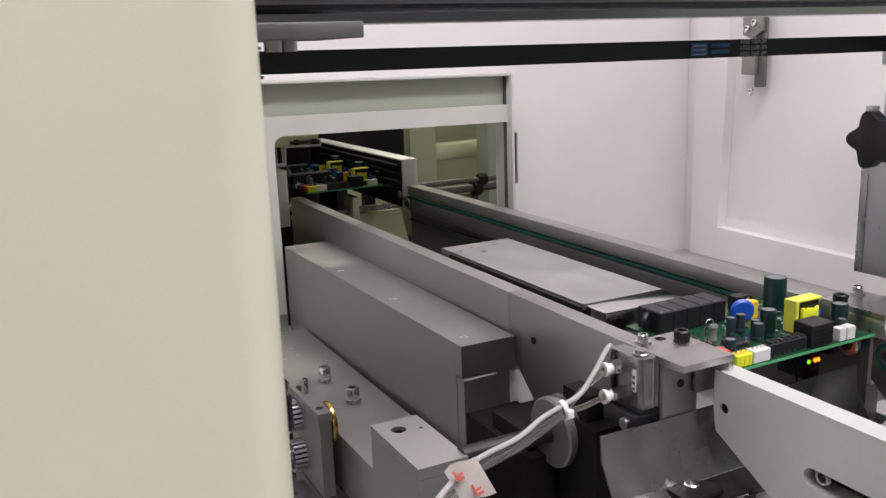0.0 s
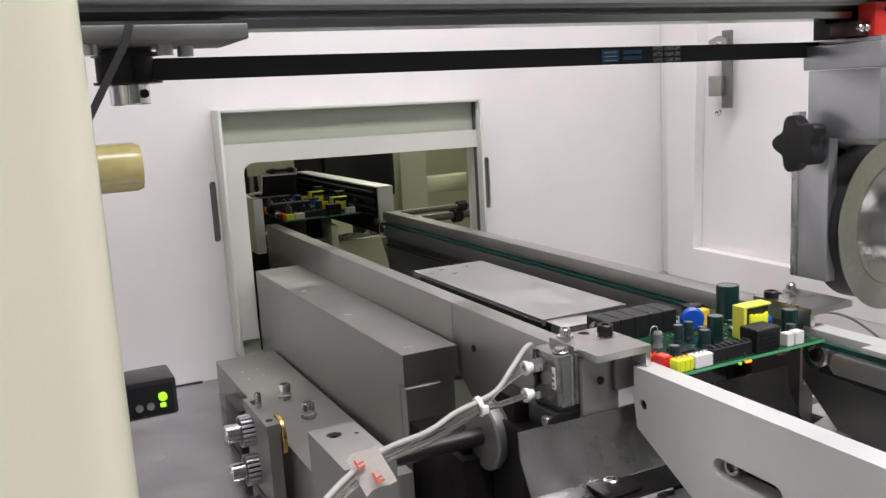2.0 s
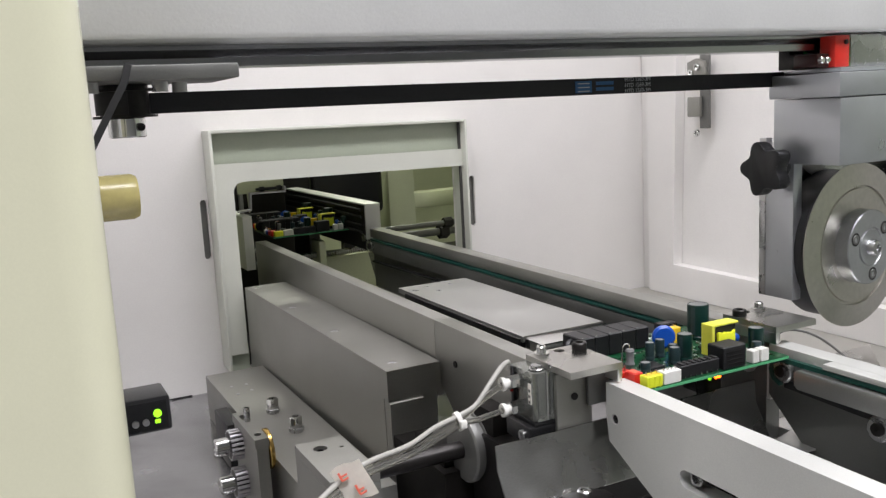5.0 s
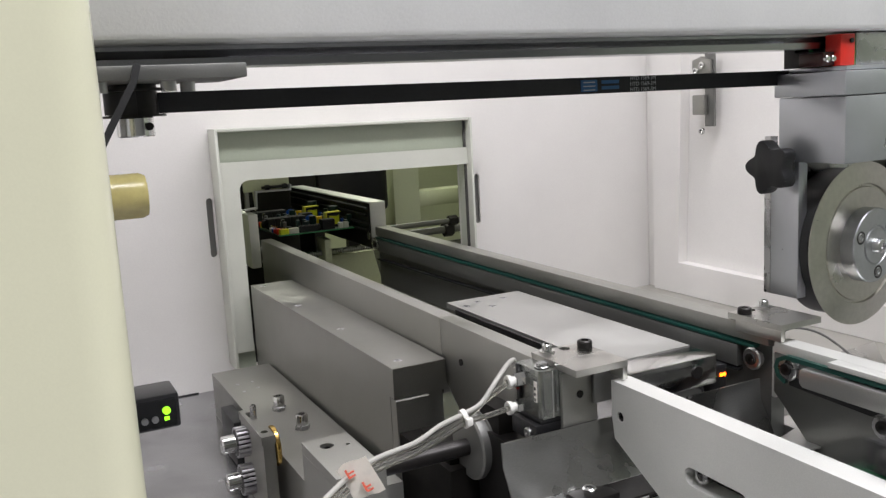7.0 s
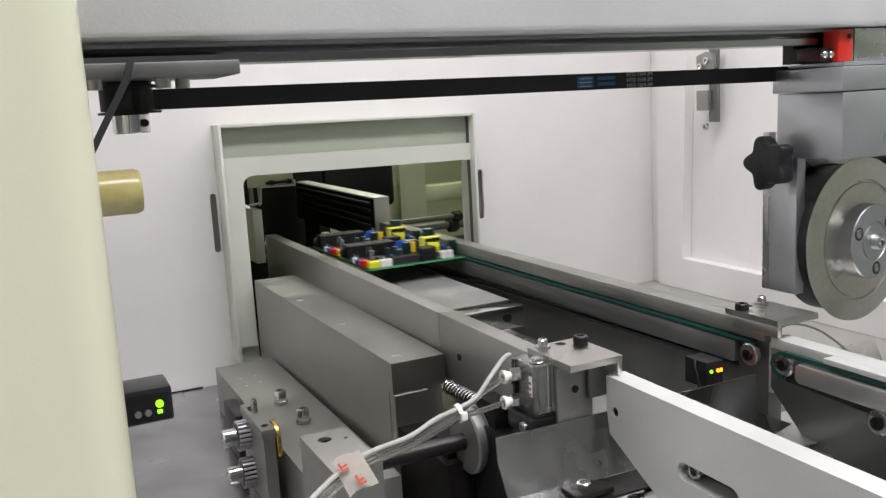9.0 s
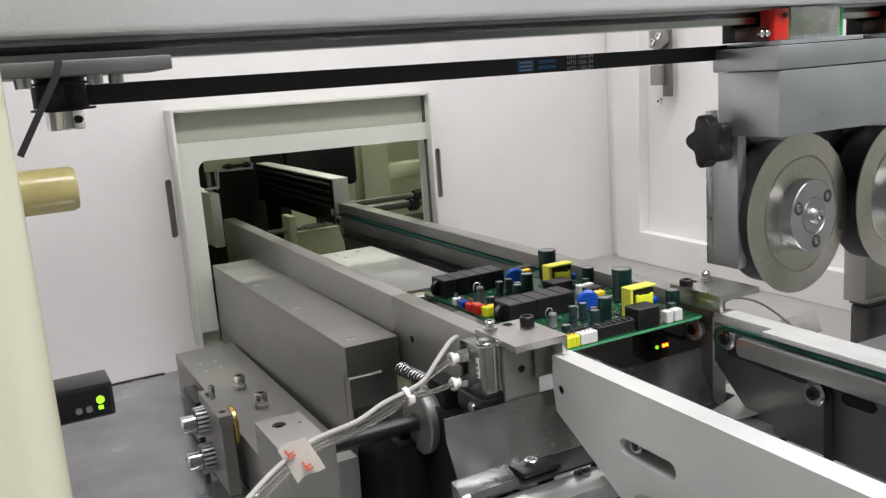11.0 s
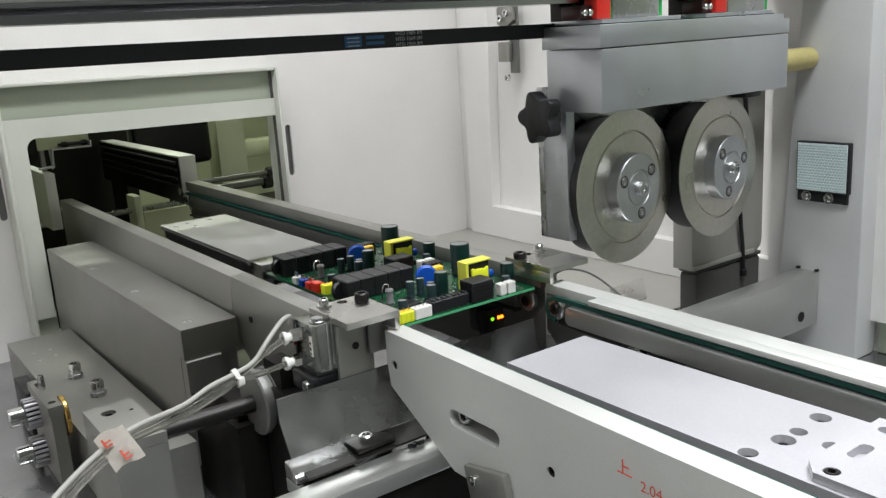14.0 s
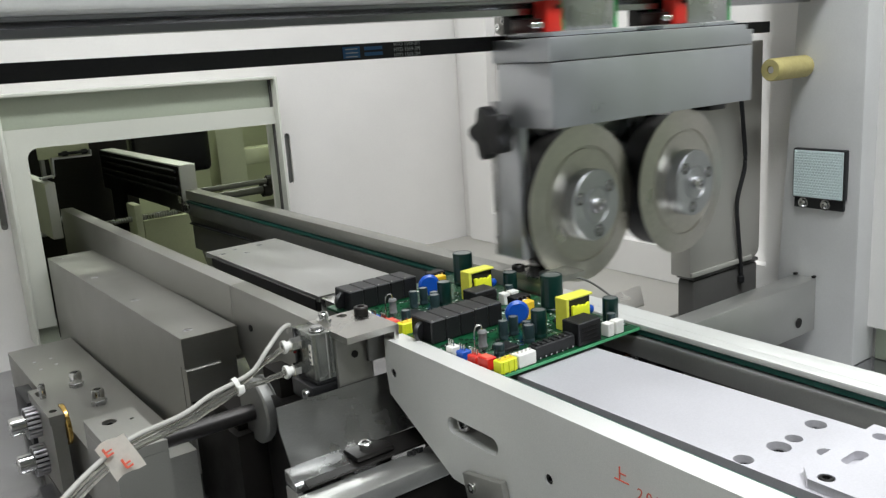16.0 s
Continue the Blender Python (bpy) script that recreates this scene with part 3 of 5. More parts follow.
for x, y in ((-0.107, 0.385), (-0.094, 0.385), (-0.107, 0.362), (-0.094, 0.366)):
    bm = nb()
    cyl(bm, (x, y, -0.0870), "z", 0.0014, 0.0024, 10)
    part("plate_pin", bm, ALU_LIGHT, foot, "bright pin head")
for x, y in ((-0.0945, 0.300), (-0.0915, 0.250)):
    bm = nb()
    cyl(bm, (x, y, -0.085), "z", 0.0056, 0.0035, 6, bevel=0.0004)
    nut = part("lock_nut", bm, STEEL, foot)
    bm = nb()
    t = bmesh.new()
    lathe(t, [(0, 0.009), (0.0022, 0.009), (0.0024, 0.0115), (0.0040, 0.0115), (0.0046, 0.0105), (0.0046, 0.0035), (0, 0.0035)], 18)
    join(bm, t, Matrix.Translation((x, y, -0.085)))
    part("bolt", bm, CHROME, foot, "bright socket bolt with a lock nut")

# ---- clamps and their cylinders ----
def clamp(name_side, mirror):
    """A clamp plate with a turned-down lip; mirror is 1 or -1 across the conveyor's middle."""
    mid = 0.0580
    dx = 0.0050
    X = lambda x: mid + dx * (1 if mirror < 0 else 0.6) + mirror * (x - mid)
    c = thing("board_clamp", (X(-0.012), 0.016, 0.009), "steel board clamp plate with a turned-down lip and screws", "clamp", "board clamps")

    def bx(name, x0, x1, y0, y1, z0, z1, material, bevel=0.0004):
        bm = nb()
        box(bm, min(X(x0), X(x1)), max(X(x0), X(x1)), y0, y1, z0, z1, bevel)
        return part(name, bm, material, c)
    bm = nb()
    pierced(bm, [(X(-0.0275), -0.005), (X(0.0045), -0.005), (X(0.0045), 0.036), (X(-0.0275), 0.036)],
            [ring_pts(X(-0.0095), 0.031, 0.0030)], "z", 0.0085, 0.0120)
    part("clamp_plate", bm, BRUSHED, c)
    bx("lip", 0.0015, 0.0045, -0.0048, 0.030, 0.0018, 0.0084, BRUSHED)
    bm = nb()
    cyl(bm, (X(-0.0205), 0.0315, 0.0121), "z", 0.0042, 0.0008, 18)
    part("washer", bm, CHROME, c)
    cap_screw("clamp_screw", (X(-0.0205), 0.0315, 0.0129), 0.0027, 0.0036, "z", CHROME, c, "small bright socket screw")
    cap_screw("clamp_screw", (X(0.0005), 0.0265, 0.0121), 0.0041, 0.0040, "z", OXIDE, c, "blackened socket screw")
    return c


CLAMP_L, CLAMP_R = clamp("left", 1), clamp("right", -1)

cylinder = thing("air_cylinder", (-0.034, 0.014, -0.02), "small aluminium pneumatic cylinder with two air fittings", "cylinder")
bm = nb()
slab(bm, [(-0.0405, 0.011), (-0.0385, 0.009), (-0.0315, 0.009), (-0.0305, 0.010), (-0.0295, 0.009), (-0.0240, 0.009), (-0.0240, 0.033), (-0.0405, 0.033)], "z", -0.0180, 0.0078, 0.0004)
part("cylinder_body", bm, CYLM, cylinder)
for x in (-0.0330, -0.0268):
    bm = nb()
    box(bm, x - 0.0003, x + 0.0003, 0.0086, 0.0092, -0.0176, 0.0074)
    part("body_rib", bm, ALU_MID, cylinder)
bm = nb()
box(bm, -0.0407, -0.0242, 0.0092, 0.033, -0.0200, -0.0182, 0.0003)
part("end_cap", bm, BLACK, cylinder)
bm = nb()
cyl(bm, (-0.0345, 0.016, 0.0079), "z", 0.0042, 0.0010, 20, bevel=0.0003)
cyl(bm, (-0.0345, 0.016, 0.0089), "z", 0.0030, 0.0014, 20)
part("piston_rod", bm, STEEL, cylinder)
bm = nb()
box(bm, -0.0410, -0.0406, 0.0120, 0.0145, -0.0090, 0.0020)
lab = part("rating_label", bm, PAPER, cylinder, "small white label with dark print")
for k in range(3):
    bm = nb()
    box(bm, -0.04115, -0.04102, 0.0125, 0.0140, -0.0085 + 0.0030 * k, -0.0070 + 0.0030 * k)
    part("print_bar", bm, BLACK, lab)
for z in (0.0015, -0.0125):
    bm = nb()
    cyl(bm, (-0.0480, 0.022, z), "x", 0.0038, 0.0080, 6, bevel=0.0004)
    f = part("air_fitting", bm, CHROME, cylinder, "bright hexagonal air fitting")
    bm = nb()
    t = bmesh.new()
    lathe(t, [(0.0016, -0.001), (0.0034, -0.001), (0.0037, 0), (0.0034, 0.0012), (0.0024, 0.0018), (0.0024, 0.004), (0, 0.004)], 20)
    join(bm, t, Matrix.Translation((-0.0515, 0.022, z)) @ AXIS["x"])
    part("release_collar", bm, WHITE_P, f, "white push-fit release collar")
bm = nb()
box(bm, -0.0420, -0.0406, 0.0275, 0.0300, -0.012, 0.0078, 0.0004)
sw = part("reed_switch", bm, BLACK, cylinder, "black position switch")
bm = nb()
cyl(bm, (-0.0429, 0.0285, -0.0050), "x", 0.0010, 0.0010, 12)
part("switch_lamp", bm, LED_R, sw, "small red lamp lens")

cylinder.location += Vector((0.0055, 0.003, 0.0010))

mount = thing("cylinder_bracket", (-0.012, 0.01, -0.03), "grey aluminium bracket holding the clamp cylinder", "bracket")
bm = nb()
slab(bm, [(0.0088, -0.026), (0.0088, 0.0070), (0.0116, 0.0070), (0.0116, -0.050), (0.0106, -0.054)], "x", -0.0237, -0.0020, 0.0004)
part("bracket_plate", bm, ALU, mount)
bm = nb()
box(bm, -0.0060, 0.0075, 0.0058, 0.0086, -0.0120, 0.0060, 0.0008)
gf = part("guide_foot", bm, ALU_DARK, mount, "grey guide foot with a bright bevel")
# thin chrome strip: the bevel's highlight is added as a part
bm = nb()
box(bm, -0.0058, 0.0073, 0.0054, 0.0082, 0.0062, 0.0070, 0.0003)
part("bevel_highlight", bm, CHROME, gf)
bm = nb()
cyl(bm, (-0.0130, 0.0083, -0.006), "y", 0.0020, 0.002, 14)
part("set_screw", bm, OXIDE, mount)
bm = nb()
box(bm, -0.0385, -0.0185, 0.0118, 0.036, -0.0290, -0.0192, 0.0008)
part("bracket_foot", bm, BLACK, mount)
cap_screw("bracket_screw", (-0.0386, 0.018, -0.0243), 0.0030, -0.002, "x", STEEL, mount)
bm = nb()
box(bm, -0.0440, -0.024, 0.034, 0.066, ZD + 0.0005, -0.034)
part("bracket_leg", bm, OXIDE, mount)

# ---- air tubes ----
tubes = thing("air_tube_bundle", (-0.10, 0.0, -0.01), "clear air tubes and a pale cable tied together", "tubing")
lines = {
    "clear_tube": [((-0.0455, 0.025, 0.0025), (-0.062, 0.0195, -0.0015), (-0.079, 0.0125, -0.0060), (-0.110, 0.001, -0.008), (-0.143, -0.012, -0.0085), (-0.176, -0.032, -0.0165), (-0.215, -0.065, -0.033)),
                   ((-0.0455, 0.025, -0.0115), (-0.063, 0.0180, -0.0100), (-0.079, 0.0120, -0.0085), (-0.110, 0.0000, -0.0115), (-0.143, -0.014, -0.0110), (-0.176, -0.035, -0.0195), (-0.215, -0.069, -0.036))],
    "sensor_cable": [((-0.0393, 0.0315, 0.0078), (-0.0400, 0.0285, 0.0125), (-0.0480, 0.022, 0.0130), (-0.0600, 0.0150, 0.0070), (-0.0690, 0.013, -0.0005), (-0.079, 0.012, -0.0035), (-0.095, 0.006, -0.0040), (-0.112, -0.001, -0.0065), (-0.143, -0.013, -0.0063), (-0.176, -0.034, -0.0140), (-0.215, -0.067, -0.030))],
}
for name, paths in lines.items():
    for pts in paths:
        bm = nb()
        sweep(bm, smooth_path(pts), 0.0012 if name == "sensor_cable" else 0.0015, 10)
        part(name, bm, CABLE if name == "sensor_cable" else TUBE, tubes, "pale grey cable" if name == "sensor_cable" else "clear plastic air tube")
bm = nb()
t = bmesh.new()
lathe(t, [(0.0034, -0.0012), (0.0044, -0.0012), (0.0044, 0.0012), (0.0034, 0.0012), (0.0034, -0.0012)], 16)
join(bm, t, Matrix.Translation((-0.0790, 0.0122, -0.0062)) @ Matrix.Rotation(radians(75), 4, "Y") @ Matrix.Diagonal((1.15, 0.8, 1, 1)))
box(bm, -0.0805, -0.0770, 0.0065, 0.0090, -0.0085, -0.0045, 0.0006)
part("cable_tie", bm, WHITE_P, tubes, "white cable tie")


def tag(at, turn, w, h):
    bm = nb()
    t = bmesh.new()
    n = 6
    rows = []
    for i in range(n + 1):
        s = i / n
        rows.append([t.verts.new((w * (j / 4 - 0.5), 0.0006 * math.sin(5 * s + j), -h * s + 0.001 * math.sin(j * 1.3))) for j in range(5)])
    for a, b in zip(rows, rows[1:]):
        for j in range(4):
            t.faces.new((a[j], a[j + 1], b[j + 1], b[j]))
    bmesh.ops.solidify(t, geom=t.faces[:], thickness=0.0003)
    join(bm, t, Matrix.Translation(at) @ turn)
    return bm


TAGM = Euler((radians(-12), radians(-27), radians(-20))).to_matrix().to_4x4()
tg = part("paper_tag", tag((-0.1495, -0.0185, -0.0005), TAGM, 0.0135, 0.0165), PAPER, tubes, "white paper tape tag with red ink marks")
for dx, dz, w, h in ((-0.0035, -0.0035, 0.0008, 0.004), (-0.002, -0.0035, 0.003, 0.0007), (-0.002, -0.0052, 0.0026, 0.0007), (0.0002, -0.0115, 0.0008, 0.0042), (0.0016, -0.012, 0.0024, 0.0007), (0.0016, -0.0138, 0.003, 0.0007)):
    bm = nb()
    t = bmesh.new()
    box(t, dx - w / 2, dx + w / 2, -0.0022, -0.0012, dz - h / 2, dz + h / 2)
    join(bm, t, Matrix.Translation((-0.1495, -0.0185, -0.0005)) @ TAGM)
    part("ink_stroke", bm, INKRED, tg)

# ---- chute below the cut ----
chute = thing("scrap_chute", (0.03, 0.0, -0.05), "bent brushed steel scrap chute under the cutting line", "chute")
bm = nb()
prof = [(0.0068, -0.0215), (0.0058, -0.0340), (-0.0045, -0.0520), (-0.0035, -0.0525), (0.0068, -0.0342), (0.0078, -0.0215)]
slab(bm, prof, "x", -0.0620, 0.1125)
part("chute_sheet", bm, CHUTEM, chute)
# chute floor drawn near-black around the bolt
bm = nb()
slab(bm, [(-0.0046, -0.0522), (-0.0210, -0.0540), (-0.0210, -0.0552), (-0.0036, -0.0534)], "x", -0.0620, 0.1125)
part("chute_floor", bm, OXIDE, chute, "near-black chute floor")
# milled holder at the chute's foot, open in front
bm = nb()
slab(bm, [(-0.0040, -0.0496), (-0.0150, -0.0533), (-0.0165, -0.0548), (-0.0165, -0.0582), (-0.0040, -0.0582)], "x", -0.0665, -0.0335, 0.0006)
holder = part("holder_bar", bm, STEEL, chute, "bright milled holder bar with an inclined top")
for x0, x1 in ((-0.0665, -0.0630), (-0.0400, -0.0335)):
    bm = nb()
    box(bm, x0, x1, -0.0165, -0.0040, -0.0655, -0.0584, 0.0005)
    part("holder_leg", bm, ALU_MID, holder)
# shade in the recess is put into a darker grey
bm = nb()
pierced(bm, [(-0.0628, -0.0655), (-0.0402, -0.0655), (-0.0402, -0.0584), (-0.0628, -0.0584)], [ring_pts(-0.0515, -0.0620, 0.0014, 14)], "y", -0.0135, -0.0120)
part("holder_recess", bm, ALU_DARK, holder, "darker grey recessed face with a drilled hole")
# black sheet added to darken the drilled hole
bm = nb()
box(bm, -0.0628, -0.0402, -0.0118, -0.0112, -0.0655, -0.0584)
part("hole_shade_sheet", bm, OXIDE, holder)
for x in (-0.023,):
    bm = nb()
    slab(bm, [(x - 0.0095, -0.0050), (x + 0.0065, -0.0050), (x + 0.0130, -0.0110), (x + 0.0130, -0.0190), (x - 0.0095, -0.0190)], "z", -0.0528, -0.0500, 0.0004)
    clip = part("clip", bm, OXIDE, chute, "black steel clip")
    cap_screw("clip_bolt", (x, -0.0115, -0.0500), 0.0036, 0.0032, "z", CHROME, clip)
bm = nb()
slab(bm, [(-0.0120, -0.0588), (-0.0205, -0.0560), (-0.0205, -0.0650), (-0.0120, -0.0650)], "x", 0.014, 0.06)
part("hem", bm, CHROME, chute)
bm = nb()
for x, y, s in ((0.0105, -0.0250, 1.0), (0.0135, -0.0245, 0.8), (0.0165, -0.0255, 1.1), (0.0120, -0.0262, 0.6)):
    box(bm, x - 0.0016 * s - 0.015, x + 0.0016 * s - 0.015, y - 0.0007, y + 0.0007, -0.0560, -0.0540 + 0.0004 * s, 0.0003)
crumbs = part("debris", bm, BLACK)
tagged(crumbs, "small black cuttings lying on the support bar", "debris", kind="stuff")

sbar = thing("support_bar", (0.0, -0.035, -0.08), "pale aluminium bar under the scrap chute", "bar")
bm = nb()
box(bm, -0.105, 0.1345, -0.0410, -0.0215, -0.0660, -0.0565, 0.0008)
part("bar_body", bm, ALU_MID, sbar)
# added below the bar so that its underside stays in shade
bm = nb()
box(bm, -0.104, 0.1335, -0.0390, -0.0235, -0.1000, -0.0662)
part("bar_web", bm, DARKSTEEL, sbar, "near-black web added for the shade below the bar")
for x in (-0.09, 0.125):
    bm = nb()
    box(bm, x - 0.008, x + 0.008, -0.038, -0.024, ZD + 0.0005, -0.1002)
    part("bar_leg", bm, OXIDE, sbar)
bm = nb()
slab(bm, [(0.101, -0.012), (0.104, -0.028), (0.136, -0.032), (0.153, 0.003)], "z", -0.0535, -0.0525)
sheet = part("guide_sheet", bm, ALU_MID, sbar, "loose-edged bright sheet corner")

# dark drive parts below the fence
drive = thing("drive_wheel", (-0.06, 0.055, -0.045), "dull steel drive wheel on a shaft", "wheel")
bm = nb()
t = bmesh.new()
lathe(t, [(0, 0), (0.0180, 0), (0.0192, 0.001), (0.0192, 0.004), (0.0178, 0.0045), (0.0178, 0.0075), (0.0192, 0.008), (0.0192, 0.010), (0, 0.010)], 48)
join(bm, t, Matrix.Translation((-0.050, 0.067, -0.046)) @ AXIS["x"])
part("wheel_rim", bm, ALU_DARK, drive)
# shade on the shaft is put into its dark metal
bm = nb()
cyl(bm, (-0.1030, 0.068, -0.0465), "x", 0.0050, 0.0535, 24)
part("shaft", bm, OXIDE, drive, "drive shaft, darkened for the shade it lies in")
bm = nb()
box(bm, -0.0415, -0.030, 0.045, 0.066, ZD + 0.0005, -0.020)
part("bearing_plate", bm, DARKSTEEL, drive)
# block added to keep the area below the fence dark
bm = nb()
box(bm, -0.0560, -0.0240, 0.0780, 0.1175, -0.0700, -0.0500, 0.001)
part("dark_filler", bm, DARKSTEEL, drive, "near-black block added for the dark area below the fence")
# ribbed black part that follows the pusher, drawn as a threaded rod
RIBBED_ROD = screw_thing = thing("ribbed_rod", (-0.035, 0.10, -0.03), "black ribbed rod with bright turns", "threaded rod")
bm = nb()
p0, p1 = Vector((-0.038, 0.110, -0.028)), Vector((-0.030, 0.062, -0.032))
sweep(bm, [p0, p1], 0.0040, 16)
part("rod_core", bm, OXIDE, screw_thing)
bm = nb()
d = (p1 - p0).normalized()
a = d.cross(Vector((0, 0, 1))).normalized()
b = a.cross(d)
sweep(bm, [p0 + (p1 - p0) * k / 150 + (a * math.cos(k * 0.75) + b * math.sin(k * 0.75)) * 0.0041 for k in range(151)], 0.0005, 5)
part("thread", bm, STEEL, screw_thing)

# front post, toothed pulley and its lower copy at the left
fpost = thing("front_post", (-0.115, 0.09, ZD), "grey aluminium post with a countersunk screw", "post")
bm = nb()
pierced(bm, [(-0.130, 0.062), (-0.102, 0.062), (-0.102, 0.122), (-0.130, 0.122)], [ring_pts(-0.119, 0.109, 0.0042), ring_pts(-0.1075, 0.105, 0.0013, 10)], "z", -0.050, -0.044)
part("post_top", bm, ALU, fpost)
bm = nb()
box(bm, -0.130, -0.102, 0.062, 0.122, ZD + 0.0005, -0.0502)
part("post_body", bm, ALU, fpost)
cap_screw("post_screw", (-0.119, 0.109, -0.0500), 0.0038, 0.0045, "z", OXIDE, fpost)

pb = thing("pulley_bracket", (-0.13, 0.22, ZD), "grey aluminium bracket carrying a small toothed pulley", "bracket")
bm = nb()
pierced(bm, [(-0.1345, 0.200), (-0.1250, 0.200), (-0.1250, 0.262), (-0.1345, 0.262)], [slot_pts(0.246, 0.253, -0.1297, 0.002, vertical=True), ring_pts(-0.1297, 0.210, 0.0026)], "z", -0.072, -0.066)
part("bracket_top", bm, ALU, pb)
bm = nb()
box(bm, -0.1335, -0.1255, 0.201, 0.262, ZD + 0.0005, -0.0722)
part("bracket_body", bm, ALU, pb)
cap_screw("adjusting_screw", (-0.1290, 0.240, -0.066), 0.0022, 0.010, "z", STEEL, pb)


def pulley(x, y, z, parent):
    bm = nb()
    t = bmesh.new()
    lathe(t, [(0, -0.0095), (0.0012, -0.0095), (0.0014, -0.0103), (0.0050, -0.0103), (0.0064, -0.0093), (0.0064, 0.0), (0, 0.0)], 28)
    join(bm, t, Matrix.Translation((x, y, z)) @ AXIS["x"])
    hub = part("pulley_hub", bm, CHROME, parent, "bright turned pulley hub")
    bm = nb()
    # dark core: shade in the grooves between teeth is put into its colour
    cyl(bm, (x, y, z), "x", 0.0096, 0.0102, 36)
    rim = part("rim", bm, OXIDE, parent, "toothed pulley rim")
    for k in range(20):
        bm = nb()
        t = bmesh.new()
        box(t, 0.0, 0.0102, -0.00095, 0.00095, 0.0090, 0.0110, 0.0002, 1)
        join(bm, t, Matrix.Translation((x, y, z)) @ Matrix.Rotation(2 * math.pi * k / 20, 4, "X"))
        part("tooth", bm, ALU_LIGHT, rim)
    bm = nb()
    cyl(bm, (x + 0.0103, y, z), "x", 0.0118, 0.0012, 30)
    part("pulley_flange", bm, STEEL, parent)


pulley(-0.1420, 0.246, -0.0832, pb)
# lower copy of the pulley, added just above the deck
pulley(-0.1420, 0.240, -0.1090, pb)
brass = thing("brass_collar", (-0.1215, 0.2, -0.085), "brass collar on the pulley shaft", "collar")
bm = nb()
cyl(bm, (-0.1248, 0.212, -0.078), "x", 0.014, 0.003, 30, bevel=0.0005)
part("collar_ring", bm, BRASS, brass)
bm = nb()
box(bm, -0.131, -0.1205, 0.30, 0.345, ZD + 0.0005, -0.088, 0.001)
blk = thing("cable_clip", (-0.126, 0.32, ZD), "black plastic clip on the deck beside the foot plate", "clip")
part("clip_body", bm, BLACK, blk)

# ---- light sensor behind the door post ----
sensor = thing("light_sensor", (-0.231, -0.034, 0.040), "black optical sensor with a lit green lamp", "sensor")
bm = nb()
slab(bm, [(-0.0385, 0.0372), (-0.0215, 0.0372), (-0.0190, 0.0390), (-0.0190, 0.0470), (-0.0215, 0.0500), (-0.0385, 0.0500)], "x", -0.2410, -0.2188, 0.0010)
part("sensor_body", bm, BLACK, sensor)
bm = nb()
slab(bm, [(-0.2392, 0.0384), (-0.2202, 0.0384), (-0.2202, 0.0484), (-0.2392, 0.0484)], "y", -0.0393, -0.0383)
win = part("sensor_window", bm, BLACK_GLOSS, sensor, "glossy black display window")
for x in (-0.2312, -0.2277):
    bm = nb()
    cyl(bm, (x, -0.0403, 0.0418), "y", 0.0012, 0.0012, 14)
    part("adjuster", bm, STEEL, win, "bright adjusting screw")
bm = nb()
cyl(bm, (-0.2236, -0.0401, 0.0444), "y", 0.0014, 0.0009, 16)
part("green_lamp", bm, LED_G, win, "lit green lamp")
bm = nb()
box(bm, -0.2246, -0.2228, -0.0400, -0.0392, 0.0408, 0.0422, 0.0002)
part("green_lamp", bm, LED_G, win, "lit green lamp")
bm = nb()
box(bm, -0.2445, -0.2408, -0.0820, -0.0200, 0.0380, 0.0490)
part("sensor_bracket", bm, STEEL, sensor)
for z in (0.018, 0.006):
    bm = nb()
    cyl(bm, (-0.2396, -0.090, z), "x", 0.0035, 0.0045, 16, bevel=0.0006)
    part("post_button", bm, BLACK, post, "black plastic plug")

# ---- timing belt, its pulley and mount ----
belt = thing("timing_belt", (0.0, 0.035, 0.15), "black toothed timing belt with printed size along the gantry", "belt")
bm = nb()
loop = [Vector((0.40, 0.0350, 0.1485)), Vector((-0.2150, 0.0350, 0.1526))]
loop += [Vector((-0.2150 - 0.0105 * math.sin(a), 0.0245 + 0.0105 * math.cos(a), 0.1526)) for a in [k * math.pi / 10 for k in range(1, 11)]]
sweep(bm, loop, 0, flat=(0.0043, 0.0007))
part("belt_band", bm, RUBBER, belt)
bm = nb()
k = -0.2
while k < 0.15:
    box(bm, k, k + 0.0012, 0.0357, 0.0364, 0.1472 - 0.0067 * k, 0.1554 - 0.0067 * k)
    k += 0.003
part("belt_teeth", bm, RUBBER, belt)


def words(body, at, size, turn, material, parent, name="print"):
    """Flat lettering as a thin mesh."""
    cu = bpy.data.curves.new(name, "FONT")
    cu.body, cu.size, cu.extrude, cu.align_x = body, size, 0.00004, "LEFT"
    ob = bpy.data.objects.new(name, cu)
    me = bpy.data.meshes.new_from_object(ob)
    bpy.data.objects.remove(ob)
    t = bmesh.new()
    t.from_mesh(me)
    bpy.data.meshes.remove(me)
    bm = nb()
    join(bm, t, Matrix.Translation(at) @ turn)
    return part(name, bm, material, parent)


FACE_FRONT = Matrix.Rotation(radians(90), 4, "X")
for dz in (0.0, 0.0030, -0.0030):
    words("HTD 1569-3M", (0.0435, 0.0340, 0.1499 + dz), 0.0030, FACE_FRONT, INKGREY, belt, "size_print")
bm = nb()
box(bm, 0.0110, 0.0215, 0.0338, 0.0342, 0.1480, 0.1540)
part("maker_mark", bm, INKBLUE, belt, "blue printed mark")
for dz in (0.0012, -0.0018):
    bm = nb()
    box(bm, 0.0245, 0.0360, 0.0339, 0.0342, 0.1505 + dz, 0.1523 + dz)
    part("small_print", bm, INKBLUE, belt)
bm = nb()
for z in (0.1485, 0.1505, 0.1525):
    box(bm, 0.0125, 0.0200, 0.03365, 0.0339, z, z + 0.0005)
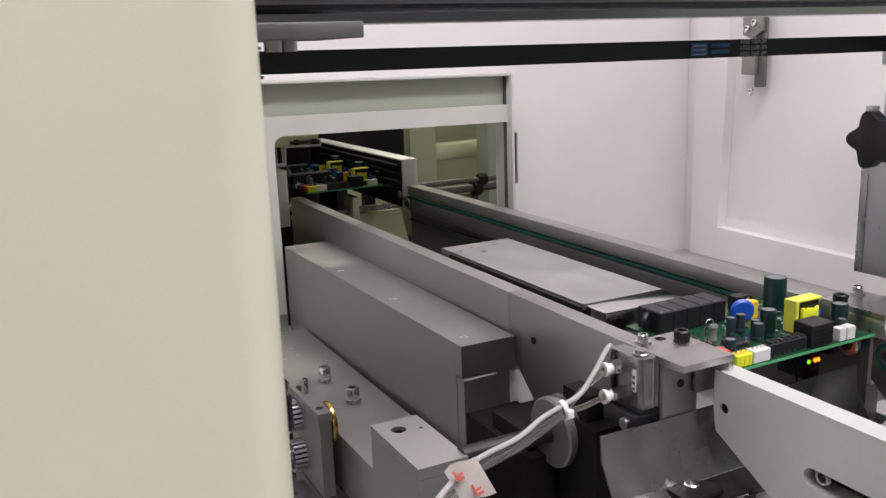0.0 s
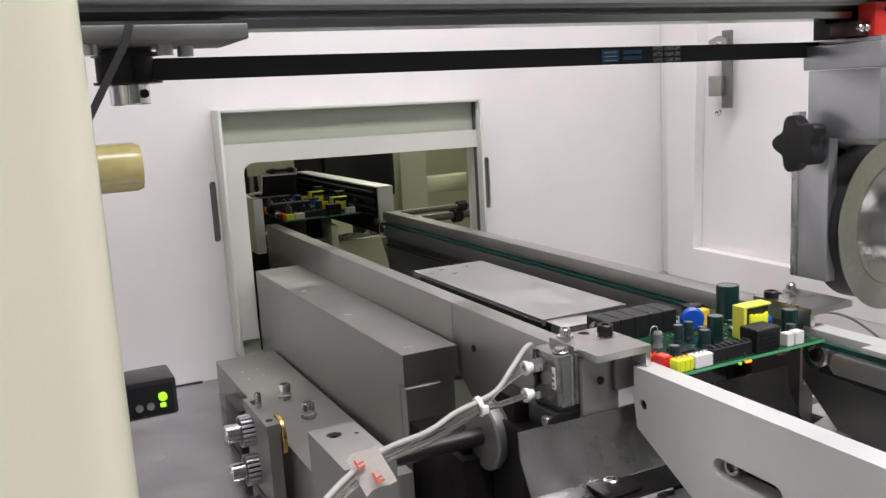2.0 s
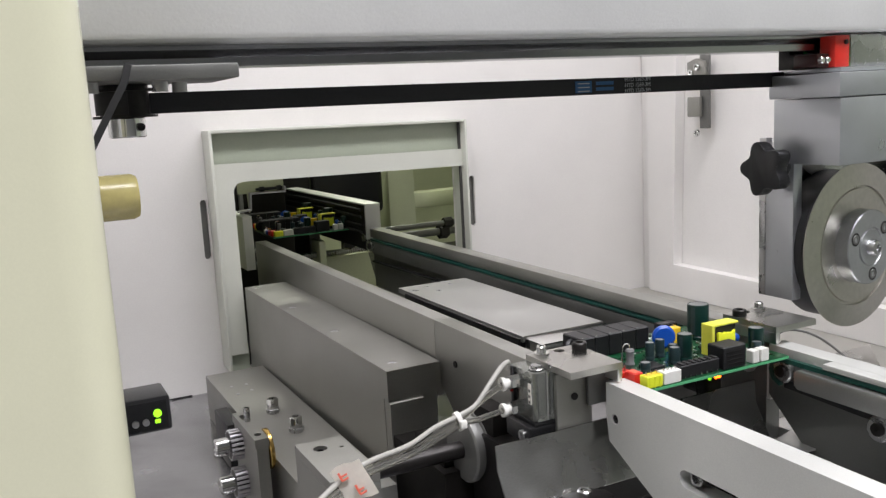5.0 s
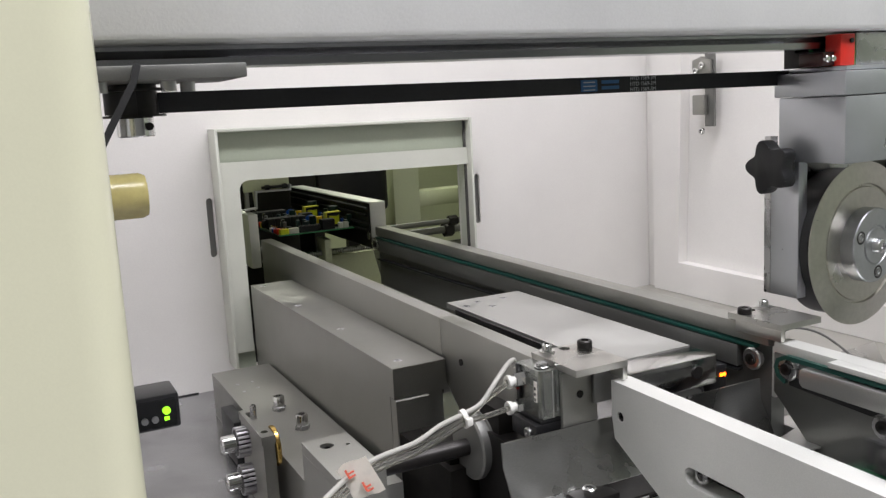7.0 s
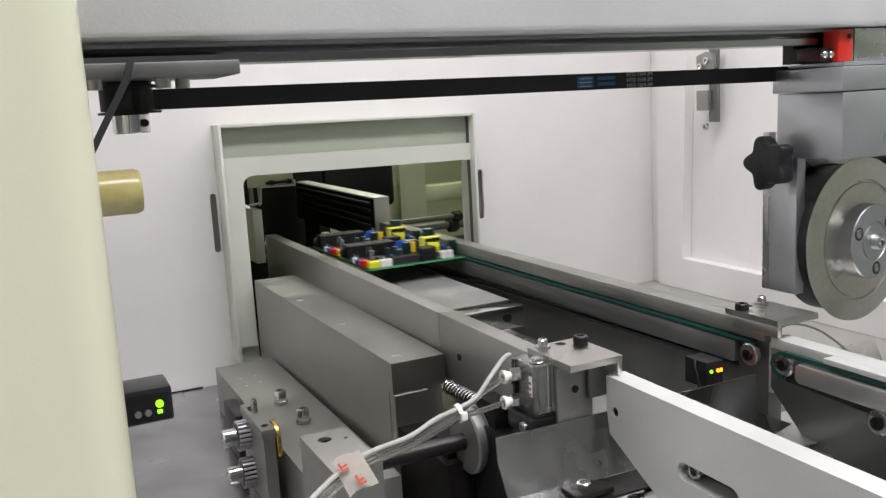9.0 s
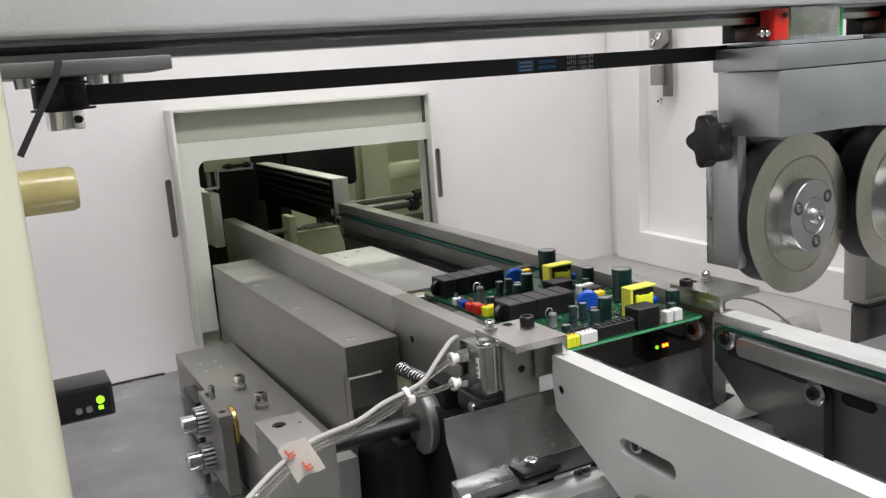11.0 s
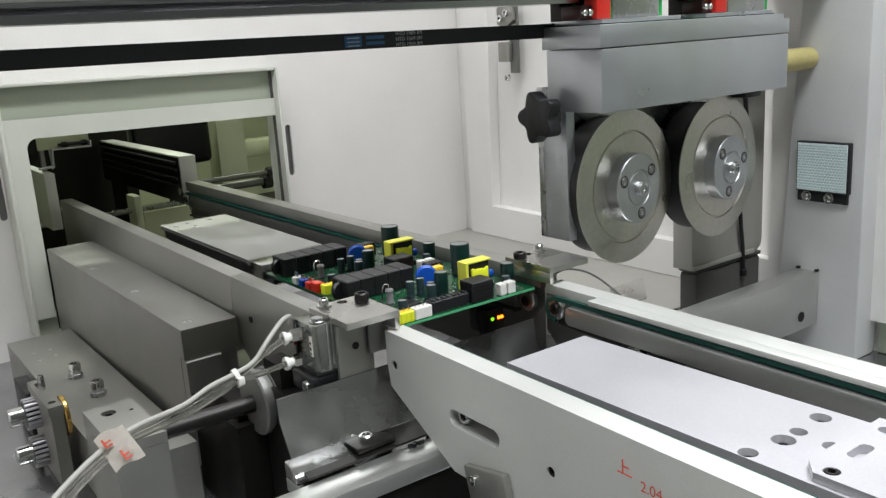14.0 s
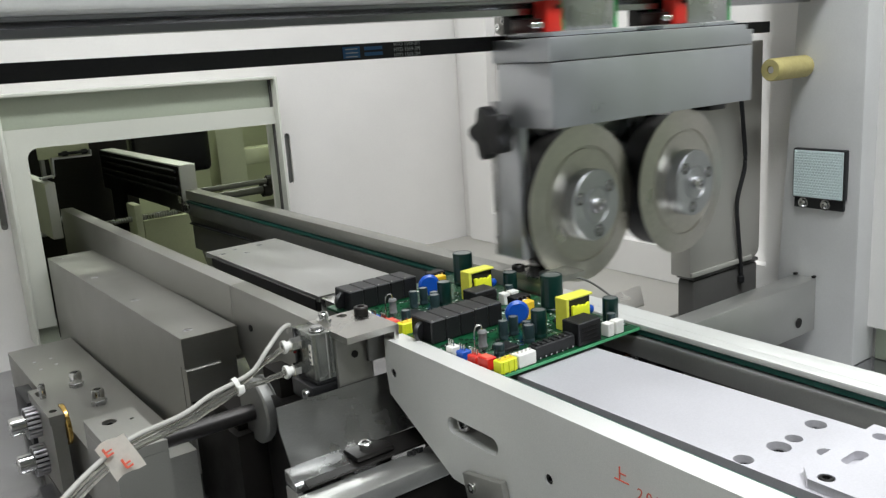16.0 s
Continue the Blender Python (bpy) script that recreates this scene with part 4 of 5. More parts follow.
part("mark_lines", bm, INKGREY, belt)

pm = thing("belt_pulley", (-0.205, 0.02, 0.15), "steel belt pulley hung under a grey mounting plate", "pulley")
bm = nb()
box(bm, -0.262, -0.1775, -0.014, 0.034, 0.1600, 0.1654, 0.0006)
part("mounting_plate", bm, ALU_DARK, pm)
bm = nb()
cyl(bm, (-0.2150, 0.0245, 0.1470), "z", 0.0124, 0.0010, 36)
cyl(bm, (-0.2150, 0.0245, 0.1573), "z", 0.0124, 0.0010, 36)
cyl(bm, (-0.2150, 0.0245, 0.1475), "z", 0.0096, 0.0124, 36)
part("pulley_body", bm, OXIDE, pm)
bm = nb()
cyl(bm, (-0.2150, 0.0245, 0.1392), "z", 0.0073, 0.0078, 30, bevel=0.0004)
hb = part("pulley_hub", bm, CHROME, pm)
bm = nb()
cyl(bm, (-0.2105, 0.0174, 0.1432), "y", 0.0016, 0.0030, 14)
part("grub_screw", bm, OXIDE, hb)
for x, y in ((-0.2040, 0.004), (-0.1945, 0.016), (-0.2300, -0.004)):
    bm = nb()
    cyl(bm, (x, y, 0.1562), "z", 0.0030, 0.0038, 20)
    part("plate_bolt", bm, STEEL, pm)
strap = thing("cable_strap", (-0.22, -0.04, 0.15), "flat black strap hanging beside the door post", "strap")
bm = nb()
sweep(bm, [Vector(p) for p in ((-0.2180, -0.018, 0.1650), (-0.2200, -0.019, 0.1590), (-0.2260, -0.020, 0.1490), (-0.2355, -0.022, 0.1330))], 0, flat=(0.0012, 0.0024), up=(1, 0, 0))
part("strap_band", bm, RUBBER, strap)

# ---- cutting carriage ----
CAR = thing("cutting_carriage", (0.25, 0.02, 0.10), "milled steel cutting carriage with two round blades", "carriage")
bm = nb()
slab(bm, [(0.1545, 0.1385), (0.3465, 0.1385), (0.3465, 0.1485), (0.3395, 0.1485), (0.3395, 0.1520), (0.1545, 0.1520)], "y", -0.013, 0.037, 0.0008)
part("top_plate", bm, CARR, CAR)
bm = nb()
box(bm, 0.1560, 0.3465, -0.0125, 0.0345, 0.1003, 0.1381, 0.0008)
part("body_block", bm, CARR, CAR)
for x0, x1 in ((0.164, 0.236), (0.262, 0.336)):
    bm = nb()
    box(bm, x0, x1, -0.006, 0.040, 0.1525, 0.1548, 0.0003)
    part("raised_pad", bm, CARR, CAR)
for x0 in (0.178, 0.292):
    bm = nb()
    slab(bm, [(0.0015, 0.1551), (0.0405, 0.1551), (0.0405, 0.1735), (0.0310, 0.1735), (0.0310, 0.1645), (0.0110, 0.1645), (0.0110, 0.1735), (0.0015, 0.1735)], "x", x0 + 0.003, x0 + 0.046, 0.0004)
    lb = part("guide_block", bm, STEEL, CAR, "steel linear guide block")
    for xs, xe, material, name in ((x0 - 0.0005, x0 + 0.0028, GREEN_P, "green_seal"), (x0 + 0.0462, x0 + 0.0495, GREEN_P, "green_seal"), (x0 - 0.0122, x0 - 0.0007, OXIDE, "end_plate")):
        bm = nb()
        slab(bm, [(0.002, 0.1553), (0.040, 0.1553), (0.040, 0.1725), (0.0315, 0.1725), (0.0315, 0.1642), (0.0105, 0.1642), (0.0105, 0.1725), (0.002, 0.1725)], "x", xs, xe, 0.0003)
        part(name, bm, material, lb)
    bm = nb()
    box(bm, x0 - 0.0125, x0 - 0.0005, -0.0006, 0.0100, 0.1551, 0.1728, 0.0006)
    part("red_end_cap", bm, RED_P, lb, "red plastic end cap")
    bm = nb()
    box(bm, x0 - 0.0225, x0 - 0.0127, 0.0030, 0.0200, 0.1553, 0.1630, 0.0008)
    rb = part("lubricator", bm, DARKRED, lb, "dark red plastic lubricator")
    for x in (x0 - 0.0203, x0 - 0.0157):
        bm = nb()
        cyl(bm, (x, 0.0008, 0.1593), "y", 0.0019, 0.0030, 14, bevel=0.0004)
        part("grease_nipple", bm, CHROME, rb)
    bm = nb()
    cyl(bm, (x0 - 0.0040, -0.0016, 0.1690), "y", 0.0014, 0.0016, 12)
    part("cap_screw_head", bm, OXIDE, lb)
bm = nb()
box(bm, 0.1600, 0.1660, 0.0440, 0.0490, 0.0160, 0.1150, 0.0003)
part("side_strip", bm, STEEL, CAR)
bm = nb()
box(bm, 0.1600, 0.1675, 0.0225, 0.0438, 0.0160, 0.1002, 0.0005)
part("spindle_bar", bm, CARR, CAR)
bm = nb()
box(bm, 0.1810, 0.3480, 0.0400, 0.0500, 0.0350, 0.1009)
part("spindle_plate", bm, STEEL, CAR)
bm = nb()
box(bm, 0.330, 0.349, 0.010, 0.030, 0.0935, 0.1008, 0.001)
part("cable_gland", bm, BLACK, CAR)
# star knob
bm = nb()
star = []
for k in range(60):
    a = 2 * math.pi * k / 60
    r = 0.0142 + 0.0026 * math.cos(5 * a)
    star.append((0.028 + r * math.cos(a), 0.0980 + r * math.sin(a)))
slab(bm, star, "x", 0.1385, 0.1480, 0.0012)
kn = part("star_knob", bm, BLACK, CAR, "black plastic star knob")
bm = nb()
cyl(bm, (0.1478, 0.028, 0.0980), "x", 0.0080, 0.0060, 24)
part("knob_neck", bm, BLACK, kn)
bm = nb()
cyl(bm, (0.1520, 0.028, 0.0980), "x", 0.0035, 0.008, 16)
part("knob_stud", bm, STEEL, kn)


def blade(x):
    y, z = 0.0165, 0.0455
    tilt = Matrix.Translation((x, y, z)) @ Matrix.Rotation(radians(5), 4, "Z") @ Matrix.Rotation(radians(90), 4, "X")
    bm = nb()
    t = bmesh.new()
    lathe(t, [(0, -0.0022), (0.0490, -0.0022), (0.0515, -0.0002), (0.0515, 0.0002), (0.0378, 0.0018), (0.0373, 0.0004), (0.0362, 0.0004), (0.0357, 0.0014), (0, 0.0014)], 96)
    join(bm, t, tilt)
    d = part("blade", bm, DISC, CAR, "round ground steel cutting blade")
    bm = nb()
    t = bmesh.new()
    lathe(t, [(0.0232, 0.0010), (0.0232, 0.0098), (0.0226, 0.0104), (0.0125, 0.0104), (0.0120, 0.0094), (0.0112, 0.0094), (0.0108, 0.0106), (0, 0.0106)], 64)
    join(bm, t, tilt)
    part("hub", bm, HUB, d, "bright turned hub")
    bm = nb()
    t = bmesh.new()
    lathe(t, [(0.0050, 0.0104), (0.0050, 0.0128), (0.0042, 0.0146), (0.0022, 0.0152), (0.0022, 0.0135), (0, 0.0135)], 28)
    join(bm, t, tilt)
    part("spindle_tip", bm, STEEL, d)
    for ang in (150, 30, 270):
        bm = nb()
        t = bmesh.new()
        lathe(t, [(0, 0.0097), (0.0015, 0.0097), (0.0016, 0.0109), (0.0027, 0.0109), (0.0030, 0.0106), (0.0030, 0.0103)], 18)
        a = radians(ang + (8 if x < 0.25 else -12))
        join(bm, t, tilt @ Matrix.Translation((0.0172 * math.cos(a), 0.0172 * math.sin(a), 0)))
        part("hub_screw", bm, ALU_DARK, d, "steel socket screw in the hub")
        bm = nb()
        t = bmesh.new()
        lathe(t, [(0.0030, 0.01055), (0.0041, 0.01055), (0.0041, 0.0097)], 18)
        join(bm, t, tilt @ Matrix.Translation((0.0172 * math.cos(a), 0.0172 * math.sin(a), 0)))
        part("screw_recess", bm, OXIDE, d)
    bm = nb()
    t = bmesh.new()
    lathe(t, [(0, -0.022), (0.0468, -0.022), (0.0468, -0.0050), (0.0455, -0.0035), (0, -0.0035)], 48)
    join(bm, t, tilt)
    part("motor_housing", bm, BLACK, CAR, "black round motor housing")


blade(0.2085)
blade(0.3085)

# ---- right side: reflector, switch, cable, motor box ----
refl = thing("retroreflector", (0.418, 0.0, 0.025), "square prismatic reflector in a black frame with two screws", "reflector")
bm = nb()
box(bm, 0.4145, 0.4198, -0.0245, 0.0200, 0.0116, 0.0518, 0.0008)
part("frame", bm, BLACK, refl)
bm = nb()
box(bm, 0.4135, 0.4144, -0.0230, 0.0186, 0.0128, 0.0506)
part("prism_plate", bm, REFLECT, refl)
n = 17
bm = nb()
for i in range(n):
    for j in range(n):
        y = -0.0226 + 0.0410 * (j + (0.5 if i % 2 else 0.0)) / n
        z = 0.0128 + 0.0372 * i / n
        t = bmesh.new()
        lathe(t, [(0.0012, 0), (0.0009, 0.0003), (0, 0.0006)], 6)
        join(bm, t, Matrix.Translation((0.4134, min(y + 0.0012, 0.0176), z + 0.0014)) @ Matrix.Rotation(radians(-90), 4, "Y"))
tagged(part("prism_relief", bm, REFLECT, refl), kind="stuff")
bm = nb()
box(bm, 0.4165, 0.4198, -0.0228, 0.0192, 0.0032, 0.0115, 0.0005)
part("mounting_strip", bm, BLACK, refl)
for y in (0.011, -0.008):
    bm = nb()
    t = bmesh.new()
    lathe(t, [(0, 0.0028), (0.0015, 0.0030), (0.0030, 0.0022), (0.0034, 0.0006), (0.0044, 0.0006), (0.0044, 0), (0, 0)], 20)
    join(bm, t, Matrix.Translation((0.4164, y, 0.0073)) @ Matrix.Rotation(radians(-90), 4, "Y"))
    part("screw", bm, CHROME, refl)

latch = thing("door_latch", (0.44, 0.40, 0.13), "grey metal latch strip bolted to the side panel", "latch")
bm = nb()
box(bm, XR - 0.0155, XR - 0.0122, 0.383, 0.397, 0.105, 0.187, 0.0006)
part("latch_strip", bm, ALU_DARK, latch)
bm = nb()
slab(bm, [(0.384, 0.164), (0.399, 0.155), (0.412, 0.160), (0.412, 0.178), (0.398, 0.182), (0.386, 0.178)], "x", XR - 0.0200, XR - 0.0157, 0.0006)
part("latch_plate", bm, ALU, latch)
for y, z in ((0.395, 0.172), (0.405, 0.166), (0.396, 0.100)):
    cap_screw("latch_screw", (XR - 0.0200, y, z), 0.0040, -0.003, "x", CHROME, latch)
bm = nb()
box(bm, XR - 0.022, XR - 0.0157, 0.392, 0.410, 0.118, 0.140, 0.001)
part("latch_body", bm, ALU, latch)

mbox = thing("motor_box", (0.390, 0.065, ZD), "grey steel motor box beneath the gantry", "motor")
bm = nb()
box(bm, 0.336, 0.4240, 0.057, 0.0745, ZD + 0.0005, -0.0505, 0.003)
part("box_body", bm, BOXGREY, mbox)
bm = nb()
box(bm, 0.3355, 0.4245, 0.0565, 0.0750, -0.0503, -0.0470, 0.0012)
part("lid", bm, BOXGREY, mbox)
bm = nb()
cyl(bm, (0.397, 0.0550, -0.0640), "z", 0.0032, 0.006, 14, bevel=0.0004)
part("cord_gland", bm, BLACK, mbox, "black cord gland")
cover_box = thing("gantry_cover", (0.38, 0.06, 0.05), "beige-grey enamelled cover with a rounded corner beneath the gantry", "cover")
bm = nb()
slab(bm, [(0.330, 0.138), (0.425, 0.138), (0.425, -0.0370), (0.4235, -0.0420), (0.419, -0.0455), (0.413, -0.0468), (0.330, -0.0468)], "y", 0.0565, 0.0760, 0.0008)
part("cover_sheet", bm, LEDGEM, cover_box)
bm = nb()
box(bm, 0.3305, 0.4120, 0.0545, 0.0563, -0.0466, -0.0425, 0.0006)
part("folded_lip", bm, LEDGEM, cover_box)
for x in (0.345, 0.402):
    bm = nb()
    cyl(bm, (x, 0.0545, 0.100), "y", 0.0030, 0.0022, 18, bevel=0.0005)
    part("cover_screw", bm, STEEL, cover_box)
cord = thing("power_cord", (0.38, 0.06, 0.0), "black power cord hanging to the motor box", "cable")
bm = nb()
sweep(bm, smooth_path([(0.386, 0.050, 0.096), (0.390, 0.050, 0.070), (0.393, 0.050, 0.039), (0.386, 0.052, 0.010), (0.389, 0.053, -0.015), (0.394, 0.054, -0.040), (0.397, 0.055, -0.059)]), 0.0018, 8)
part("cord", bm, RUBBER, cord)
rwire = thing("sensor_wire", (0.13, 0.06, 0.0), "thin grey wire along the rail", "wire")
bm = nb()
sweep(bm, smooth_path([(0.136, 0.02, -0.004), (0.150, 0.014, 0.001), (0.165, 0.002, -0.006), (0.18, -0.015, -0.03), (0.20, -0.02, -0.08)]), 0.0007, 8)
part("wire", bm, ALU_DARK, rwire)
bm = nb()
slab(bm, [(0.186, 0.012), (0.221, 0.014), (0.188, -0.018), (0.160, -0.018)], "z", -0.0206, -0.0200)
box(bm, 0.158, 0.166, -0.016, 0.010, -0.0560, -0.0207)
wedge = thing("steel_flap", (0.17, -0.0, -0.03), "thin bright steel flap beside the guide", "flap")
part("flap_sheet", bm, BRUSHED, wedge)

# board sensor between the rails
eye = thing("board_sensor", (0.098, 0.02, -0.025), "black board sensor with lit lamps", "sensor")
bm = nb()
box(bm, 0.0880, 0.1010, 0.0215, 0.0400, -0.0300, -0.0140, 0.0008)
part("sensor_body", bm, BLACK, eye)
for x, material, lab in ((0.0990, LED_O, "lit orange lamp"), (0.0966, LED_O, "lit orange lamp"), (0.0915, LED_G, "lit green lamp")):
    bm = nb()
    cyl(bm, (x, 0.0208, -0.0200), "y", 0.0011, 0.0008, 12)
    part("lamp", bm, material, eye, lab)
bm = nb()
sweep(bm, smooth_path([(0.0880, 0.030, -0.0160), (0.084, 0.026, -0.0125), (0.080, 0.022, -0.0150), (0.082, 0.020, -0.0300)]), 0.0007, 7)
part("lead", bm, RUBBER, eye)
bm = nb()
box(bm, 0.0, 0.115, 0.014, 0.0200, -0.0580, -0.0330)
under = thing("cross_plate", (0.05, 0.02, -0.05), "dark steel plate below the cutting gap", "plate")
part("plate", bm, OXIDE, under)
for x in (0.004, 0.110):
    bm = nb()
    box(bm, x - 0.004, x + 0.004, 0.0145, 0.0195, ZD + 0.0005, -0.0582)
    part("plate_leg", bm, OXIDE, under)

# ---- pusher plate and front plate ----
PUSH = thing("pusher_plate", (0.056, 0.2, -0.006), "grey steel pusher between the conveyor rails with bright nose", "pusher")
bm = nb()
pierced(bm, [(0.0275, 0.1225), (0.0920, 0.1225), (0.0920, 0.3200), (0.0275, 0.3200)],
        [ring_pts(0.034, 0.300, 0.0030), ring_pts(0.048, 0.308, 0.0028), ring_pts(0.050, 0.288, 0.0028), ring_pts(0.070, 0.306, 0.0028)], "z", -0.0100, -0.0060)
part("plate", bm, BRUSHED_Y, PUSH)
for x, y in ((0.034, 0.300), (0.048, 0.308), (0.050, 0.288), (0.070, 0.306)):
    cap_screw("plate_screw", (x, y, -0.0102), 0.0026, 0.0040, "z", ALU_LIGHT, PUSH)
bm = nb()
box(bm, 0.0275, 0.0920, 0.1000, 0.1205, -0.0240, -0.0062, 0.0008)
eb = part("end_block", bm, CHROME, PUSH, "bright bevelled end block")
for x in (0.036, 0.077):
    bm = nb()
    cyl(bm, (x, 0.0992, -0.0145), "y", 0.0036, 0.0012, 16)
    part("block_screw", bm, OXIDE, eb)
bm = nb()
box(bm, 0.0300, 0.0830, 0.1190, 0.3100, -0.0230, -0.0104)
part("under_body", bm, OXIDE, PUSH)
bm = nb()
box(bm, 0.0240, 0.0253, 0.1215, 0.2990, -0.0140, -0.0070)
part("edge_strip", bm, BLACK, PUSH)

FRONT = thing("front_plate", (0.048, -0.2, -0.006), "pale aluminium transfer plate with countersunk screws", "plate")
bm = nb()
sunk = [(0.0470, -0.1910, 0.0046), (0.0570, -0.1910, 0.0034), (0.0740, -0.1900, 0.0042), (0.0290, -0.1880, 0.0038), (0.0550, -0.2055, 0.0034)]
pierced(bm, [(0.0240, -0.420), (0.0255, -0.0560), (0.0785, -0.0560), (0.0830, -0.20), (0.0830, -0.420)], [ring_pts(x, y, r, 20) for x, y, r in sunk], "z", -0.0125, -0.0048)
part("plate", bm, ALU_LIGHT, FRONT)
for x, y, r in sunk:
    cap_screw("sunk_screw", (x, y, -0.0126), r * 0.80, 0.0056, "z", CHROME, FRONT)
bm = nb()
box(bm, 0.0275, 0.0765, -0.418, -0.0590, -0.0190, -0.0127)
part("under_body", bm, OXIDE, FRONT)
bm = nb()
pierced(bm, [(0.0255, -0.30), (0.0825, -0.30), (0.0825, -0.209), (0.034, -0.209), (0.0265, -0.215)], [ring_pts(0.0315, -0.219, 0.003), slot_pts(0.048, 0.056, -0.218, 0.0026), ring_pts(0.074, -0.216, 0.003)], "z", -0.0046, -0.0012)
part("cover_plate", bm, ALU_LIGHT, FRONT, "pale aluminium cover plate")
cap_screw("cover_screw", (0.0315, -0.219, -0.0040), 0.0026, 0.0030, "z", OXIDE, FRONT)

# red marking on the guide
words("2.04", (-0.0004, -0.1745, -0.0195), 0.0062, Matrix.Rotation(radians(-90), 4, "Z") @ Matrix.Rotation(radians(90), 4, "X"), INKRED, FGL, "ink_marking")
for y0, y1, z0, z1 in ((-0.1660, -0.1654, -0.0155, -0.0100), (-0.1690, -0.1656, -0.0130, -0.0125), (-0.1705, -0.1630, -0.0160, -0.0155)):
    bm = nb()
    box(bm, -0.0005, -0.0002, y0, y1, z0, z1)
    part("ink_stroke", bm, INKRED, FGL)

# ---- circuit boards ----
PINS = {}


def board(parent, oy, first):
    """One populated power board, its front edge at oy; coordinates from its left front corner."""
    ox, oz = 0.0125, 0.0

    def bx(name, u0, u1, v0, v1, h0, h1, material, bevel=0.0003, par=None, label=""):
        bm = nb()
        box(bm, ox + u0, ox + u1, oy + v0, oy + v1, oz + h0, oz + h1, bevel, 1)
        return part(name, bm, material, par or parent, label)

    def can(name, u, v, r, h, material, label="", top=CAPTOP):
        bm = nb()
        t = bmesh.new()
        lathe(t, [(0, 0.0004), (r * 0.92, 0.0004), (r, 0.001), (r, 0.0022), (r * 0.93, 0.0027), (r, 0.0032), (r, h - 0.0006), (r * 0.96, h), (r * 0.84, h + 0.0001), (r * 0.84, h - 0.0003), (0, h - 0.0003)], 24)
        join(bm, t, Matrix.Translation((ox + u, oy + v, oz + 0.0016)))
        c = part(name, bm, material, parent, label)
        bm = nb()
        cyl(bm, (ox + u, oy + v, oz + 0.0016 + h - 0.00025), "z", r * 0.83, 0.0002, 20)
        part("can_top", bm, top, c)
        bm = nb()
        a0 = radians(200)
        t = bmesh.new()
        vs = []
        for k in range(5):
            a = a0 + (k - 2) * 0.11
            vs.append([t.verts.new(((r + 0.00008) * math.cos(a), (r + 0.00008) * math.sin(a), z)) for z in (0.0036, h - 0.001)])
        for p, q in zip(vs, vs[1:]):
            t.faces.new((p[0], q[0], q[1], p[1]))
        join(bm, t, Matrix.Translation((ox + u, oy + v, oz + 0.0016)))
        part("polarity_stripe", bm, CAPGREY, c)
        return c
    T = 0.0016
    bx("laminate", 0.0003, 0.1018, 0.0002, 0.0826, 0.0, T, PCB, 0.0, None, "green printed circuit laminate")
    bx("laminate_edge", 0.0005, 0.1016, -0.0001, 0.00018, 0.0001, T - 0.0001, PCB_EDGE, 0.0)
    # connectors along the front edge
    y = bx("plug_socket", 0.0025, 0.0130, 0.0010, 0.0070, T, T + 0.0062, YELLOW, 0.0004, None, "lemon yellow plug socket")
    for k in range(3):
        bx("socket_rib", 0.0040 + 0.0033 * k, 0.0046 + 0.0033 * k, 0.0006, 0.0010, T, T + 0.0058, YELLOW, 0.0, y)
        bx("pin", 0.0042 + 0.0033 * k, 0.0048 + 0.0033 * k, 0.0038, 0.0044, T + 0.0063, T + 0.0080, TIN, 0.0, y)
    bx("socket_well", 0.0036, 0.0119, 0.0024, 0.0058, T + 0.0062, T + 0.00635, AMBER_FILM, 0.0, y)
    w = bx("plug_socket", 0.0136, 0.0250, 0.0008, 0.0066, T, T + 0.0066, WHITE_P, 0.0004, None, "white nylon plug socket")
    for k in range(4):
        bx("pin", 0.0150 + 0.0026 * k, 0.0157 + 0.0026 * k, 0.0032, 0.0039, T + 0.006, T + 0.0078, TIN, 0.0, w)
    s = bx("terminal_strip", 0.0262, 0.0530, 0.0026, 0.0084, T, T + 0.0070, BLACK, 0.0004, None, "black terminal strip")
    for k in range(7):
        bx("terminal_cap", 0.0275 + 0.0037 * k, 0.0298 + 0.0037 * k, 0.0030, 0.0078, T + 0.0070, T + 0.0080, BLACK, 0.0003, s)
        bx("terminal_pin", 0.0282 + 0.0037 * k, 0.0290 + 0.0037 * k, 0.0019, 0.0026, T, T + 0.0016, TIN, 0.0, s)
    r = bx("relay", 0.0540, 0.0700, 0.0006, 0.0130, T + 0.0003, T + 0.0125, BLACK, 0.0005, None, "black box relay with pale print")
    for k in range(4):
        bx("print_bar", 0.0560, 0.0680 - 0.0015 * (k % 2), 0.0003, 0.0005, T + 0.0025 + 0.0022 * k, T + 0.0033 + 0.0022 * k, OXIDE, 0.0, r)
    for u0, u1 in ((0.0752, 0.0800), (0.0812, 0.0872)):
        c = bx("plug_socket", u0, u1, 0.0006, 0.0060, T, T + 0.0070, WHITE_P, 0.0004, None, "white nylon plug socket")
        bx("socket_notch", u0 + 0.0014, u1 - 0.0014, 0.0004, 0.0018, T + 0.0045, T + 0.0071, WHITE_P, 0.0, c)
    # transformer: core, tape and winding
    tr = bx("transformer", 0.0680, 0.0850, 0.0228, 0.0292, T + 0.001, T + 0.0172, BLACK, 0.0005, None, "yellow taped transformer with a black bobbin")
    bx("tape_band", 0.0656, 0.0679, 0.0212, 0.0298, T + 0.0005, T + 0.0185, TAPE, 0.0003, tr)
    bx("tape_band", 0.0680, 0.0856, 0.0212, 0.0298, T + 0.0173, T + 0.0185, TAPE, 0.0003, tr)
    bm = nb()
